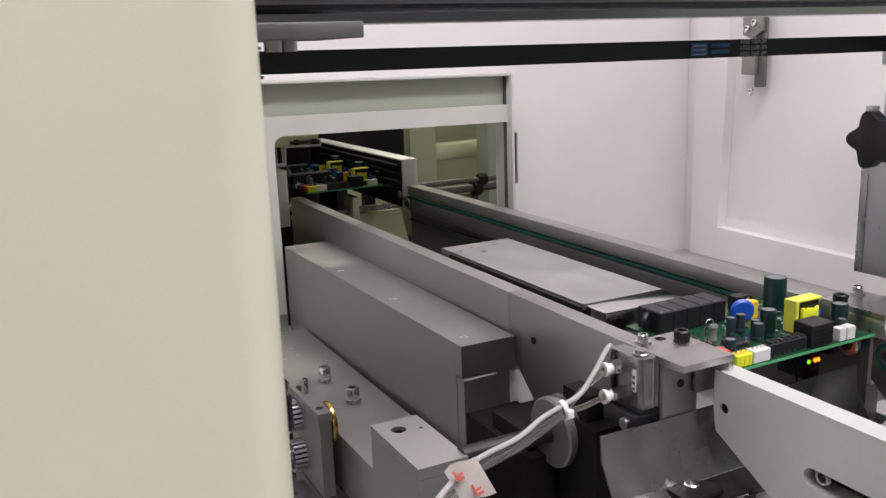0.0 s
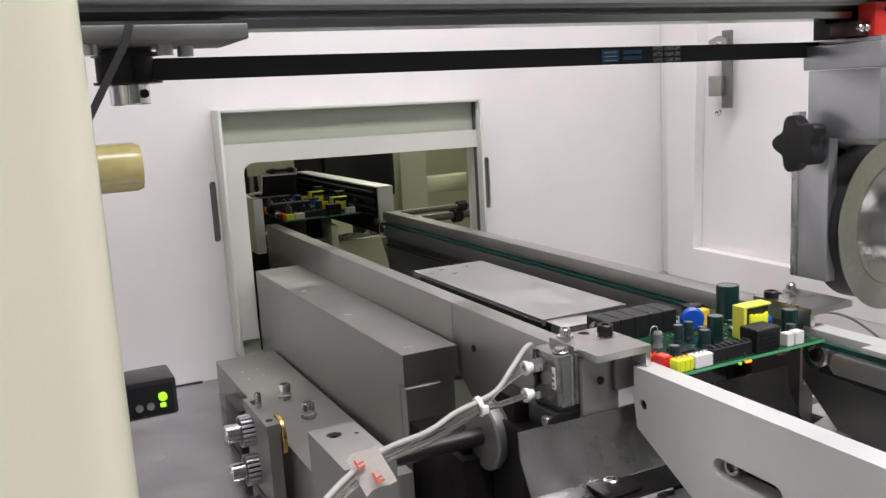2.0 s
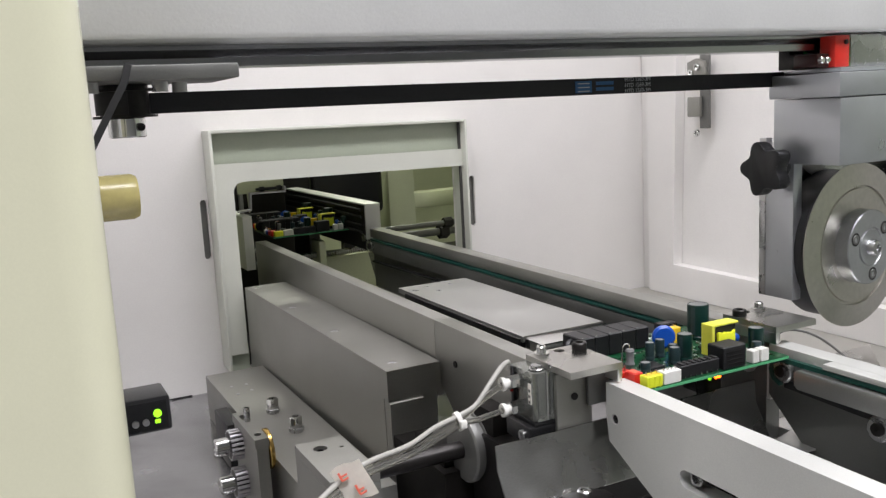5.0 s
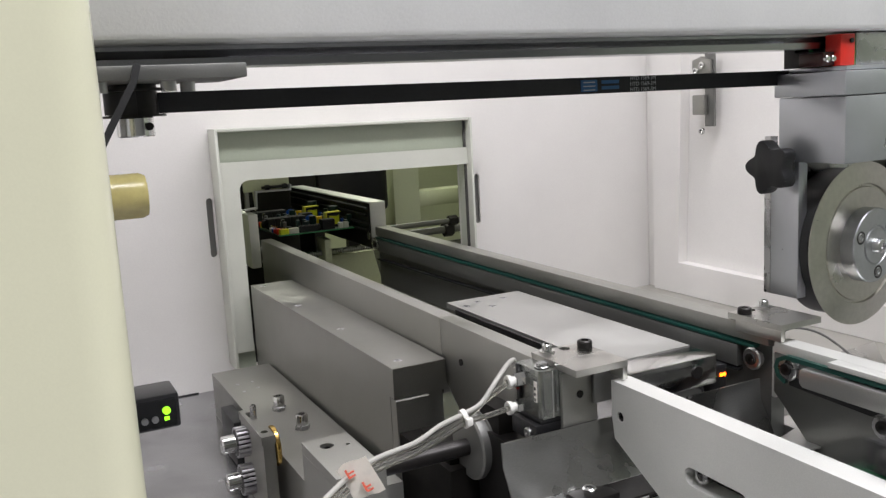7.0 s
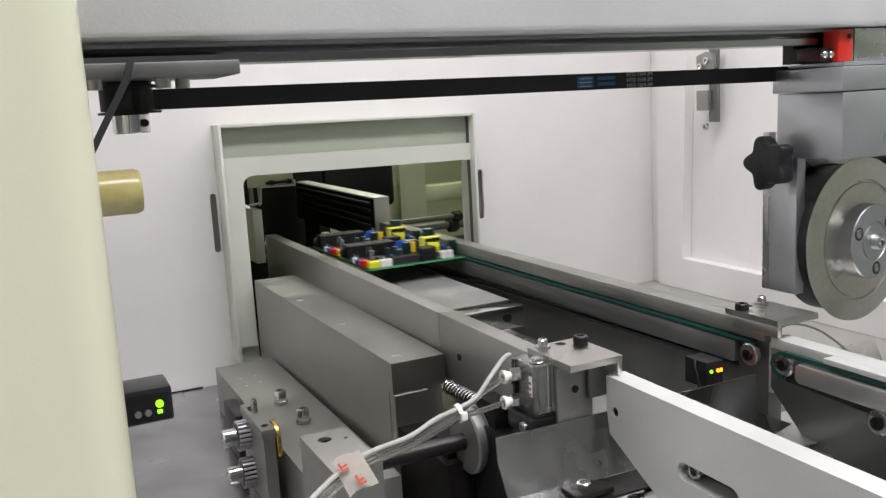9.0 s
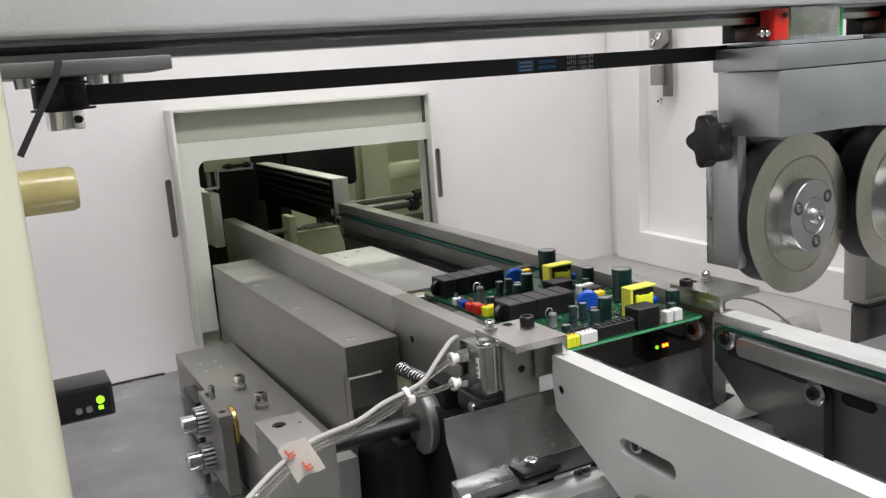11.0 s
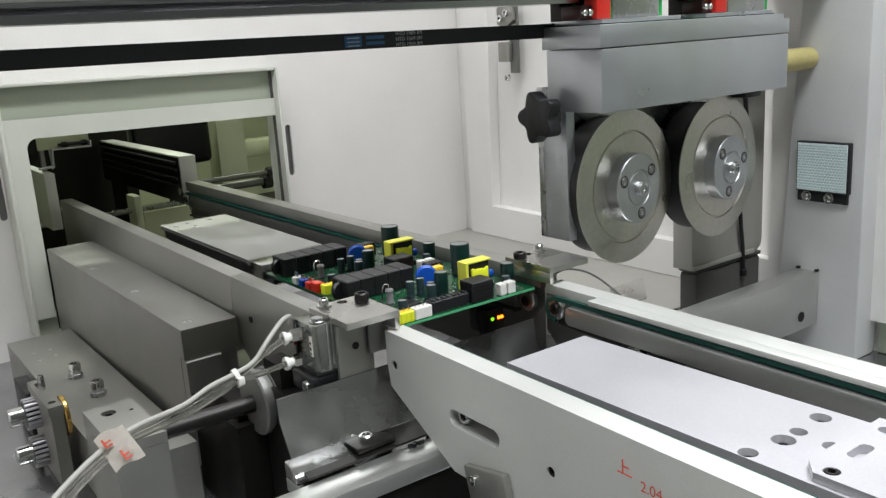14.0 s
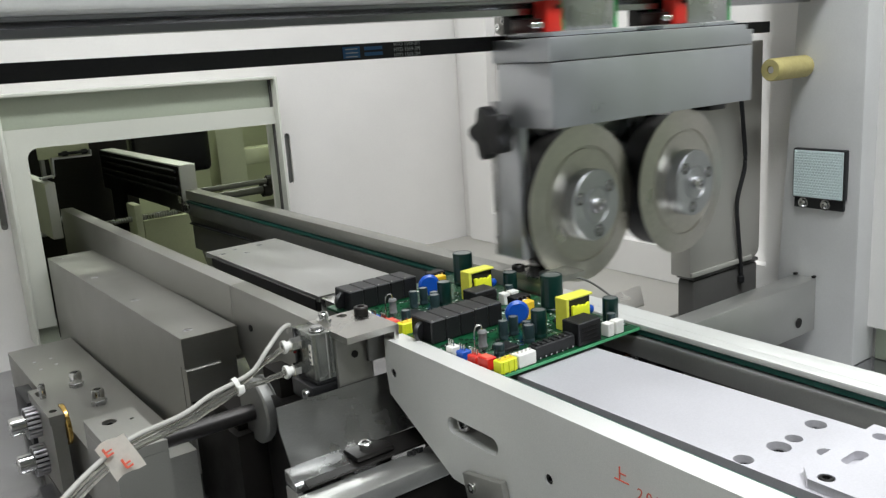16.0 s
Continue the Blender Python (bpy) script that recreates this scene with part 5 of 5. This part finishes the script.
    edge = [(0.0828, 0.0138), (0.0812, 0.0130), (0.0800, 0.0122), (0.0786, 0.0131), (0.0772, 0.0127), (0.0758, 0.0135), (0.0742, 0.0129), (0.0722, 0.0138), (0.0702, 0.0136)]
    slab(bm, [(ox + 0.0702, T + 0.0030), (ox + 0.0828, T + 0.0030)] + [(ox + u, T + h) for u, h in edge], "y", oy + 0.0208, oy + 0.0226, 0.0003)
    part("winding", bm, YELLOW, tr)
    bx("bobbin_foot", 0.0680, 0.0855, 0.0190, 0.0229, T, T + 0.0030, BLACK, 0.0003, tr)
    # electrolytic cans
    can("capacitor", 0.0880, 0.0560, 0.0064, 0.0215, CAPGREEN, "tall dark green electrolytic capacitor")
    can("capacitor", 0.0945, 0.0170, 0.0043, 0.0140, CAPGREEN, "dark green electrolytic capacitor")
    can("capacitor", 0.0510, 0.0270, 0.0042, 0.0155, CAPGREEN, "dark green electrolytic capacitor")
    can("capacitor", 0.0420, 0.0250, 0.0030, 0.0098, CAPGREY, "small grey electrolytic capacitor")
    can("capacitor", 0.0452, 0.0300, 0.0026, 0.0098, CAPGREY, "small grey electrolytic capacitor")
    can("capacitor", 0.0360, 0.0385, 0.0026, 0.0105, CAPGREY, "small grey electrolytic capacitor")
    can("capacitor", 0.0445, 0.0400, 0.0026, 0.0105, CAPGREY, "small grey electrolytic capacitor")
    can("capacitor", 0.0190, 0.0220, 0.0028, 0.0062, CAPGREY, "small grey electrolytic capacitor")
    can("capacitor", 0.0860, 0.0085, 0.0026, 0.0090, CAPGREY, "small grey electrolytic capacitor")
    # varistor, film capacitor, blue discs
    bm = nb()
    t = bmesh.new()
    lathe(t, [(0, -0.0020), (0.0055, -0.0018), (0.0068, -0.0006), (0.0068, 0.0006), (0.0055, 0.0018), (0, 0.0020)], 24)
    join(bm, t, Matrix.Translation((ox + 0.0560, oy + 0.0500, T + 0.0078)) @ Matrix.Rotation(radians(-25), 4, "Z") @ AXIS["y"])
    part("varistor", bm, BLUE_P, parent, "round blue varistor")
    bx("film_capacitor", 0.0600, 0.0720, 0.0530, 0.0580, T, T + 0.0105, AMBER_FILM, 0.0005, None, "golden yellow film capacitor")
    bm = nb()
    t = bmesh.new()
    bmesh.ops.create_uvsphere(t, u_segments=14, v_segments=10, radius=0.0027)
    join(bm, t, Matrix.Translation((ox + 0.0885, oy + 0.0265, T + 0.0068)) @ Matrix.Diagonal((1, 0.7, 1, 1)))
    cyl(bm, (ox + 0.0880, oy + 0.0265, T), "z", 0.0003, 0.005, 6)
    part("disc_capacitor", bm, BLUE_P, parent, "small blue disc capacitor")
    hs = bx("heat_sink", 0.0710, 0.0830, 0.0690, 0.0760, T, T + 0.0085, OXIDE, 0.0004, None, "dark finned heat sink")
    for k in range(4):
        bx("fin", 0.0715 + 0.003 * k, 0.0725 + 0.003 * k, 0.0670, 0.0690, T + 0.001, T + 0.0085, OXIDE, 0.0002, hs)
    for k in range(3):
        bm = nb()
        cyl(bm, (ox + 0.0735 + 0.003 * k, oy + 0.0660, T + 0.0050 + 0.0008 * k), "y", 0.0011, 0.0040, 10)
        part("copper_dot", bm, BRASS, hs)
    bm = nb()
    cyl(bm, (ox + 0.0700, oy + 0.0640, T), "z", 0.0016, 0.0070, 12, bevel=0.0003)
    part("fuse", bm, RED_P, parent, "small red fuse")
    bm = nb()
    cyl(bm, (ox + 0.0735, oy + 0.0630, T), "z", 0.0014, 0.0085, 12, bevel=0.0003)
    part("fuse", bm, WHITE_P, parent, "small white fuse")
    # row of relays
    for k in range(5):
        u0 = 0.0042 + 0.0098 * k
        rl = bx("relay", u0, u0 + 0.0096, 0.0590, 0.0775, T + 0.0002, T + 0.0128, BLACK, 0.0006, None, "black box relay in a row")
        bx("relay_mark", u0 + 0.001, u0 + 0.002, 0.0595, 0.0602, T + 0.0128, T + 0.0130, TIN, 0.0, rl)
    bm = nb()
    t = bmesh.new()
    lathe(t, [(0, -0.0016), (0.0045, -0.0014), (0.0054, 0), (0.0045, 0.0014), (0, 0.0016)], 22)
    join(bm, t, Matrix.Translation((ox + 0.0020, oy + 0.0670, T + 0.0066)) @ Matrix.Rotation(radians(25), 4, "Z") @ AXIS["y"])
    part("thermistor", bm, BLACK, parent, "round black thermistor")
    # controller chip with legs
    ic = bx("controller_chip", 0.0225, 0.0325, 0.0220, 0.0320, T + 0.0005, T + 0.0020, BLACK, 0.0002, None, "square black controller chip")
    bm = nb()
    for k in range(11):
        a = 0.0232 + 0.00083 * k
        for u0, u1, v0, v1 in ((a, a + 0.0004, 0.0206, 0.0220), (a, a + 0.0004, 0.0320, 0.0334), (0.0211, 0.0225, a - 0.0005, a - 0.0001), (0.0325, 0.0339, a - 0.0005, a - 0.0001)):
            box(bm, ox + u0, ox + u1, oy + v0, oy + v1, T + 0.0001, T + 0.0006)
    part("chip_legs", bm, TIN, ic)
    bm = nb()
    box(bm, ox + 0.0200, ox + 0.0290, oy + 0.0120, oy + 0.0155, T + 0.0002, T + 0.0014, 0.0006)
    part("crystal", bm, TIN, parent, "flat metal crystal")
    # standing resistor with its lead
    bm = nb()
    t = bmesh.new()
    lathe(t, [(0, 0.0015), (0.0022, 0.0017), (0.0026, 0.0030), (0.0022, 0.0042), (0.0022, 0.0088), (0.0026, 0.0100), (0.0020, 0.0112), (0, 0.0114)], 18)
    join(bm, t, Matrix.Translation((ox + 0.0175, oy + 0.0330, T)))
    rs = part("power_resistor", bm, RESGREY, parent, "grey standing power resistor")
    bm = nb()
    sweep(bm, smooth_path([(ox + 0.0175, oy + 0.0330, T + 0.0112), (ox + 0.0170, oy + 0.0332, T + 0.0138), (ox + 0.0145, oy + 0.0338, T + 0.0138), (ox + 0.0132, oy + 0.0340, T + 0.0105), (ox + 0.0130, oy + 0.0340, T)], 5), 0.0004, 7)
    part("lead", bm, TIN, rs)
    # sockets along the left edge
    for v0, v1, material, text, h in ((0.0090, 0.0170, RED_P, "red plug socket", 0.0062), (0.0185, 0.0250, RED_P, "red pin header", 0.0048), (0.0285, 0.0340, BLUE_P, "blue pin header", 0.0046), (0.0375, 0.0425, WHITE_P, "white pin header", 0.0048)):
        c = bx("plug_socket" if h > 0.006 else "pin_header", 0.0008, 0.0066, v0, v1, T, T + h, material, 0.0004, None, text)
        if h > 0.006:
            bx("socket_well", 0.0018, 0.0056, v0 + 0.001, v1 - 0.001, T + h, T + h + 0.0002, INKRED, 0.0, c)
        else:
            for k in range(3):
                bm = nb()
                box(bm, ox + 0.0030, ox + 0.0037, oy + v0 + 0.0012 + 0.0018 * k, oy + v0 + 0.0018 + 0.0018 * k, T + h - 0.001, T + h + 0.0032)
                part("pin", bm, TIN, c)
    # scattered small parts and print
    rng = random.Random(7)
    blocked = [(0.0, 0.0555, 0.0540, 0.0830), (0.0210, 0.0200, 0.0345, 0.0340), (0.0, 0.0, 0.0260, 0.0075), (0.0260, 0.0020, 0.0900, 0.0090), (0.0660, 0.0180, 0.0860, 0.0350), (0.0530, 0.0, 0.0710, 0.0135), (0.0, 0.0, 0.0070, 0.0430)]
    for name, material, count, sz in (("chip_resistors", BLACK, 70, 1.0), ("solder_joints", TIN, 420, 0.6), ("printed_marks", SILK, 130, 0.7)):
        bm = nb()
        done = 0
        while done < count:
            u, v = rng.uniform(0.004, 0.098), rng.uniform(0.004, 0.079)
            if any(a <= u <= c and b <= v <= d for a, b, c, d in blocked):
                continue
            w, l = rng.uniform(0.0004, 0.0008) * sz, rng.uniform(0.0005, 0.0014) * sz
            if rng.random() < 0.5:
                w, l = l, w
            h = 0.00003 if material is SILK else rng.uniform(0.0003, 0.0008)
            box(bm, ox + u - w, ox + u + w, oy + v - l, oy + v + l, T - 0.00001, T + h)
            done += 1
        tagged(part(name, bm, material, parent), kind="stuff")


BOARD_A = thing("circuit_board", (0.0635, 0, 0), "populated green power circuit board riding on the conveyor", "circuit board")
board(BOARD_A, 0.0, True)
PANEL_B = thing("double_circuit_board", (0.0635, 0, 0), "two green power circuit boards still joined edge to edge", "circuit board")
board(PANEL_B, 0.0, True)
board(PANEL_B, 0.0830, False)

# ---- neighbouring machine seen through the opening ----
FAR = YW + 0.08
bm = nb()
box(bm, -0.45, 0.75, 1.50, 1.53, -1.0, 0.60)
structure("wall_far", bm, FARCREAM, "aged cream sheet-metal wall of the neighbouring machine", "wall")
bm = nb()
box(bm, -0.45, -0.42, YW + 0.0035, 1.50, -1.0, 0.60)
box(bm, 0.72, 0.75, YW + 0.0035, 1.50, -1.0, 0.60)
structure("wall_far_sides", bm, FARCREAM, "aged cream sheet-metal sides of the neighbouring machine", "wall")
bm = nb()
box(bm, -0.42, 0.72, YW + 0.0035, 1.50, -0.20, -0.18)
structure("deck_far", bm, OXIDE, "dark deck of the neighbouring machine", "machine deck")
bm = nb()
box(bm, -0.42, 0.72, YW + 0.0035, 1.50, 0.58, 0.60)
structure("ceiling_far", bm, FARCREAM, "cream roof of the neighbouring machine", "ceiling")


def far_rail(x0, x1, z0, y1):
    g = thing("far_rail", ((x0 + x1) / 2, 0.8, z0), "silver aluminium conveyor rail of the neighbouring machine", "conveyor guide", "far rails")
    bm = nb()
    box(bm, x0, x1, FAR, y1, z0, 0.0375, 0.0008)
    part("rail_body", bm, ALU_MATT, g)
    # thin black strip added to draw the rail's inner side dark
    bm = nb()
    if x0 < 0.05:
        box(bm, x1 + 0.0001, x1 + 0.0012, FAR + 0.002, y1, z0 + 0.001, 0.0360)
    else:
        box(bm, x0 - 0.0012, x0 - 0.0001, FAR + 0.002, y1, z0 - 0.012, 0.0360)
    part("dark_side_strip", bm, OXIDE, g, "black strip over the dark inner side of the rail")
    side = x1 if x0 < 0.05 else x0
    sgn = 1 if x0 < 0.05 else -1
    for z in (0.030, 0.022, 0.012, 0.004):
        bm = nb()
        sweep(bm, [Vector((side + sgn * 0.0022, FAR + 0.008, z)), Vector((side + sgn * 0.0022, y1 - 0.01, z))], 0.0018, 8)
        part("transport_belt", bm, RUBBER, g)
    bm = nb()
    cyl(bm, (side - (0.002 if sgn < 0 else 0.0), FAR + 0.006, -0.002), "x", 0.005, 0.003, 18)
    part("roller", bm, STEEL, g)
    bm = nb()
    box(bm, x0 + 0.002, x1 - 0.002, FAR + 0.22, y1 - 0.02, -0.1795, z0 - 0.0003)
    part("rail_support", bm, OXIDE, g)


far_rail(-0.0350, -0.0245, -0.022, 0.90)
far_rail(0.1080, 0.1270, -0.004, 0.90)
fb = thing("dark_screen_box", (0.27, 1.09, -0.035), "black rounded screen housing in the neighbouring machine", "screen")
bm = nb()
box(bm, 0.205, 0.342, 1.08, 1.12, -0.036, 0.10, 0.010, 4)
part("housing", bm, BLACK_GLOSS, fb)
bm = nb()
box(bm, 0.265, 0.285, 1.095, 1.11, -0.1795, -0.0365)
part("stand", bm, OXIDE, fb)
fc = thing("far_column", (0.40, 1.15, -0.18), "cream enamelled column of the neighbouring machine", "column")
bm = nb()
box(bm, 0.372, 0.425, 1.13, 1.18, -0.1795, 0.5795, 0.002)
part("column_tube", bm, FARCREAM, fc)
bm = nb()
box(bm, 0.4252, 0.600, 1.14, 1.18, -0.045, -0.015, 0.002)
part("column_shelf", bm, FARCREAM, fc)
fd = thing("far_column", (0.52, 1.05, -0.18), "dark green-grey column of the neighbouring machine", "column")
bm = nb()
box(bm, 0.470, 0.535, 1.02, 1.06, -0.1795, 0.5795, 0.002)
part("column_tube", bm, GREENISH, fd)
for y, z, r in ((0.66, -0.006, 0.0035), (0.675, -0.019, 0.0050)):
    rod = thing("guide_rod", (0.2, y, z), "steel guide rod across the neighbouring machine", "rod", "guide rods")
    bm = nb()
    cyl(bm, (0.128, y, z), "x", r, 0.59, 18)
    part("rod", bm, ALU_DARK, rod)
    bm = nb()
    cyl(bm, (0.245, y, z), "x", r * 2.0, 0.012, 6)
    part("rod_nut", bm, OXIDE, rod)
bs = thing("ball_screw", (0.05, 0.66, -0.03), "ribbed steel ball screw across the neighbouring machine", "screw")
bm = nb()
outline = []
for k in range(0, 133):
    outline.append((0.0038 if k % 2 else 0.0028, 0.00145 * k))
t = bmesh.new()
lathe(t, [(0, 0)] + outline + [(0, 0.1915)], 14)
join(bm, t, Matrix.Translation((-0.055, 0.66, -0.0265)) @ AXIS["x"])
part("screw_thread", bm, STEEL, bs)
bm = nb()
box(bm, 0.069, 0.077, 0.645, 0.675, -0.1795, -0.0085, 0.0006)
part("screw_bearing", bm, FARCREAM, bs)
bm = nb()
box(bm, -0.062, -0.0555, 0.645, 0.675, -0.1795, -0.015)
part("screw_bearing", bm, ALU, bs)
fs = thing("far_cream_box", (0.1, 0.68, -0.18), "cream enamelled box under the conveyor of the neighbouring machine", "box")
bm = nb()
slab(bm, [(0.084, -0.1795), (0.175, -0.1795), (0.142, -0.0335), (0.086, -0.0335)], "y", 0.672, 0.72, 0.001)
part("box_body", bm, FARCREAM, fs)
lb = thing("stop_bracket", (-0.01, 0.61, 0.05), "bent pale sheet bracket with a black pin", "bracket")
bm = nb()
slab(bm, [(-0.0205, 0.0385), (-0.0185, 0.0415), (-0.0185, 0.0595), (0.0195, 0.0590), (0.0205, 0.0650), (0.0205, 0.1250), (-0.0320, 0.1250), (-0.0320, 0.0600), (-0.0215, 0.0600)], "y", 0.611, 0.613)
part("bracket_sheet", bm, FARCREAM, lb)
bm = nb()
slab(bm, [(-0.0345, 0.0405), (-0.0200, 0.0415), (-0.0188, 0.0595), (0.0200, 0.0588), (0.0205, 0.0655), (0.0190, 0.0655), (0.0188, 0.0606), (-0.0204, 0.0612), (-0.0214, 0.0432), (-0.0345, 0.0420)], "y", 0.602, 0.6108)
part("bent_edge", bm, ALU_LIGHT, lb, "bright bent edge")
bm = nb()
cyl(bm, (-0.0120, 0.6085, 0.0640), "x", 0.0016, 0.030, 12)
part("pin", bm, BLACK, lb, "black pin")
for x in (-0.008, 0.0120):
    bm = nb()
    cyl(bm, (x, 0.6085, 0.0640), "x", 0.0028, 0.005, 14)
    part("pin_collar", bm, BLACK, lb)
bm = nb()
box(bm, -0.0300, -0.0260, 0.6125, 0.618, 0.0376, 0.0600)
part("bracket_stem", bm, ALU, lb)
# dark sheet added behind the rails, where the far interior lies in shade
fpnl = thing("far_dark_sheet", (0.0, 0.93, -0.18), "dark sheet added for the dim inside of the neighbouring machine", "panel")
bm = nb()
box(bm, -0.30, 0.155, 0.93, 0.94, -0.1795, 0.40)
part("panel_sheet", bm, OXIDE, fpnl)


# ---- what moves ----
def slide(ob, base, rows):
    """Keys a thing that slides without turning: rows of seconds and an offset."""
    walk(ob, [(t, pose(base[0] + x, base[1] + y, base[2] + z)) for t, x, y, z in rows])


def motions():
    zb = -0.0031
    slide(BOARD_A, (0.0635, 0, zb), [(0, 0, -0.001, 0), (0.80, 0, -0.001, 0), (1.05, 0, -0.016, 0), (6.40, 0, -0.016, 0), (6.50, 0, -0.026, 0),
                                     (6.60, 0, -0.050, 0), (6.70, 0, -0.081, 0), (6.80, 0, -0.120, 0), (6.90, 0, -0.165, 0), (7.00, 0, -0.215, 0), (7.25, 0, -0.335, 0),
                                     (7.60, 0, -0.40, 0), (16, 0, -0.40, 0)])
    slide(PANEL_B, (0.0635, 0, zb), [(0, -0.002, 0.635, 0.006), (8.2, -0.002, 0.635, 0.006), (8.7, 0, 0.50, 0), (9.6, 0, 0.12, 0), (10.1, 0, 0.007, 0), (13.97, 0, 0.007, 0),
                                     (14.05, 0, -0.001, 0), (14.1, 0, -0.011, 0), (14.2, 0, -0.049, 0), (14.3, 0, -0.072, 0), (14.4, 0, -0.081, 0), (16, 0, -0.081, 0)])
    slide(PUSH, (0.056, 0.2, -0.006), [(0, 0, 0.019, 0), (0.80, 0, 0.019, 0), (1.05, 0, 0, 0), (6.40, 0, 0, 0), (6.50, 0, -0.009, 0), (6.60, 0, -0.030, 0), (6.70, 0, -0.061, 0),
                                       (6.80, 0, -0.080, 0), (7.35, 0, -0.080, 0), (7.50, 0, -0.068, 0), (7.60, 0, -0.035, 0), (7.70, 0, 0.010, 0), (7.80, 0, 0.060, -0.003),
                                       (7.90, 0, 0.105, -0.010), (8.0, 0, 0.130, -0.014), (8.2, 0, 0.134, -0.014), (12.95, 0, 0.128, -0.014), (13.10, 0, 0.130, -0.006), (13.2, 0, 0.132, 0),
                                       (13.95, 0, 0.132, 0), (14.0, 0, 0.112, 0), (14.1, 0, 0.072, 0), (14.2, 0, 0.030, 0), (14.3, 0, 0.008, 0), (14.4, 0, 0, 0), (16, 0, 0, 0)])
    slide(FRONT, (0.048, -0.2, -0.006), [(0, 0, -0.30, 0), (2.0, 0, -0.30, 0), (2.1, 0, -0.14, 0), (2.2, 0, -0.012, 0), (2.4, 0, -0.014, 0), (2.5, 0, -0.022, 0), (2.6, 0, -0.030, 0),
                                         (2.8, 0, -0.050, 0), (2.9, 0, -0.11, 0), (3.0, 0, -0.20, 0), (3.3, 0, -0.30, 0), (11.2, 0, -0.30, 0), (11.4, 0, -0.106, 0), (11.5, 0, -0.082, 0), (11.6, 0, -0.062, 0),
                                         (11.7, 0, -0.043, 0), (11.8, 0, -0.026, 0), (11.9, 0, -0.008, 0), (12.0, 0, 0, 0), (12.9, 0, 0, 0), (13.2, 0, -0.014, 0), (16, 0, -0.014, 0)])
    slide(CAR, (0.25, 0.02, 0.10), [(0, 0, 0, 0), (15.80, 0, 0, 0), (15.9, -0.012, 0, 0), (16, -0.038, 0, 0)])
    slide(RIBBED_ROD, tuple(RIBBED_ROD.location), [(0, 0, 0, -0.045), (7.75, 0, 0, -0.045), (8.05, 0, 0, 0), (13.0, 0, 0, 0), (13.2, 0, 0, -0.045), (16, 0, 0, -0.045)])
    for c in (CLAMP_L, CLAMP_R):
        at = tuple(c.location)
        slide(c, at, [(0, 0, 0, -0.003), (0.75, 0, 0, -0.003), (0.90, 0, 0, 0), (15.05, 0, 0, 0), (15.2, 0, 0, -0.003), (16, 0, 0, -0.003)])


motions()
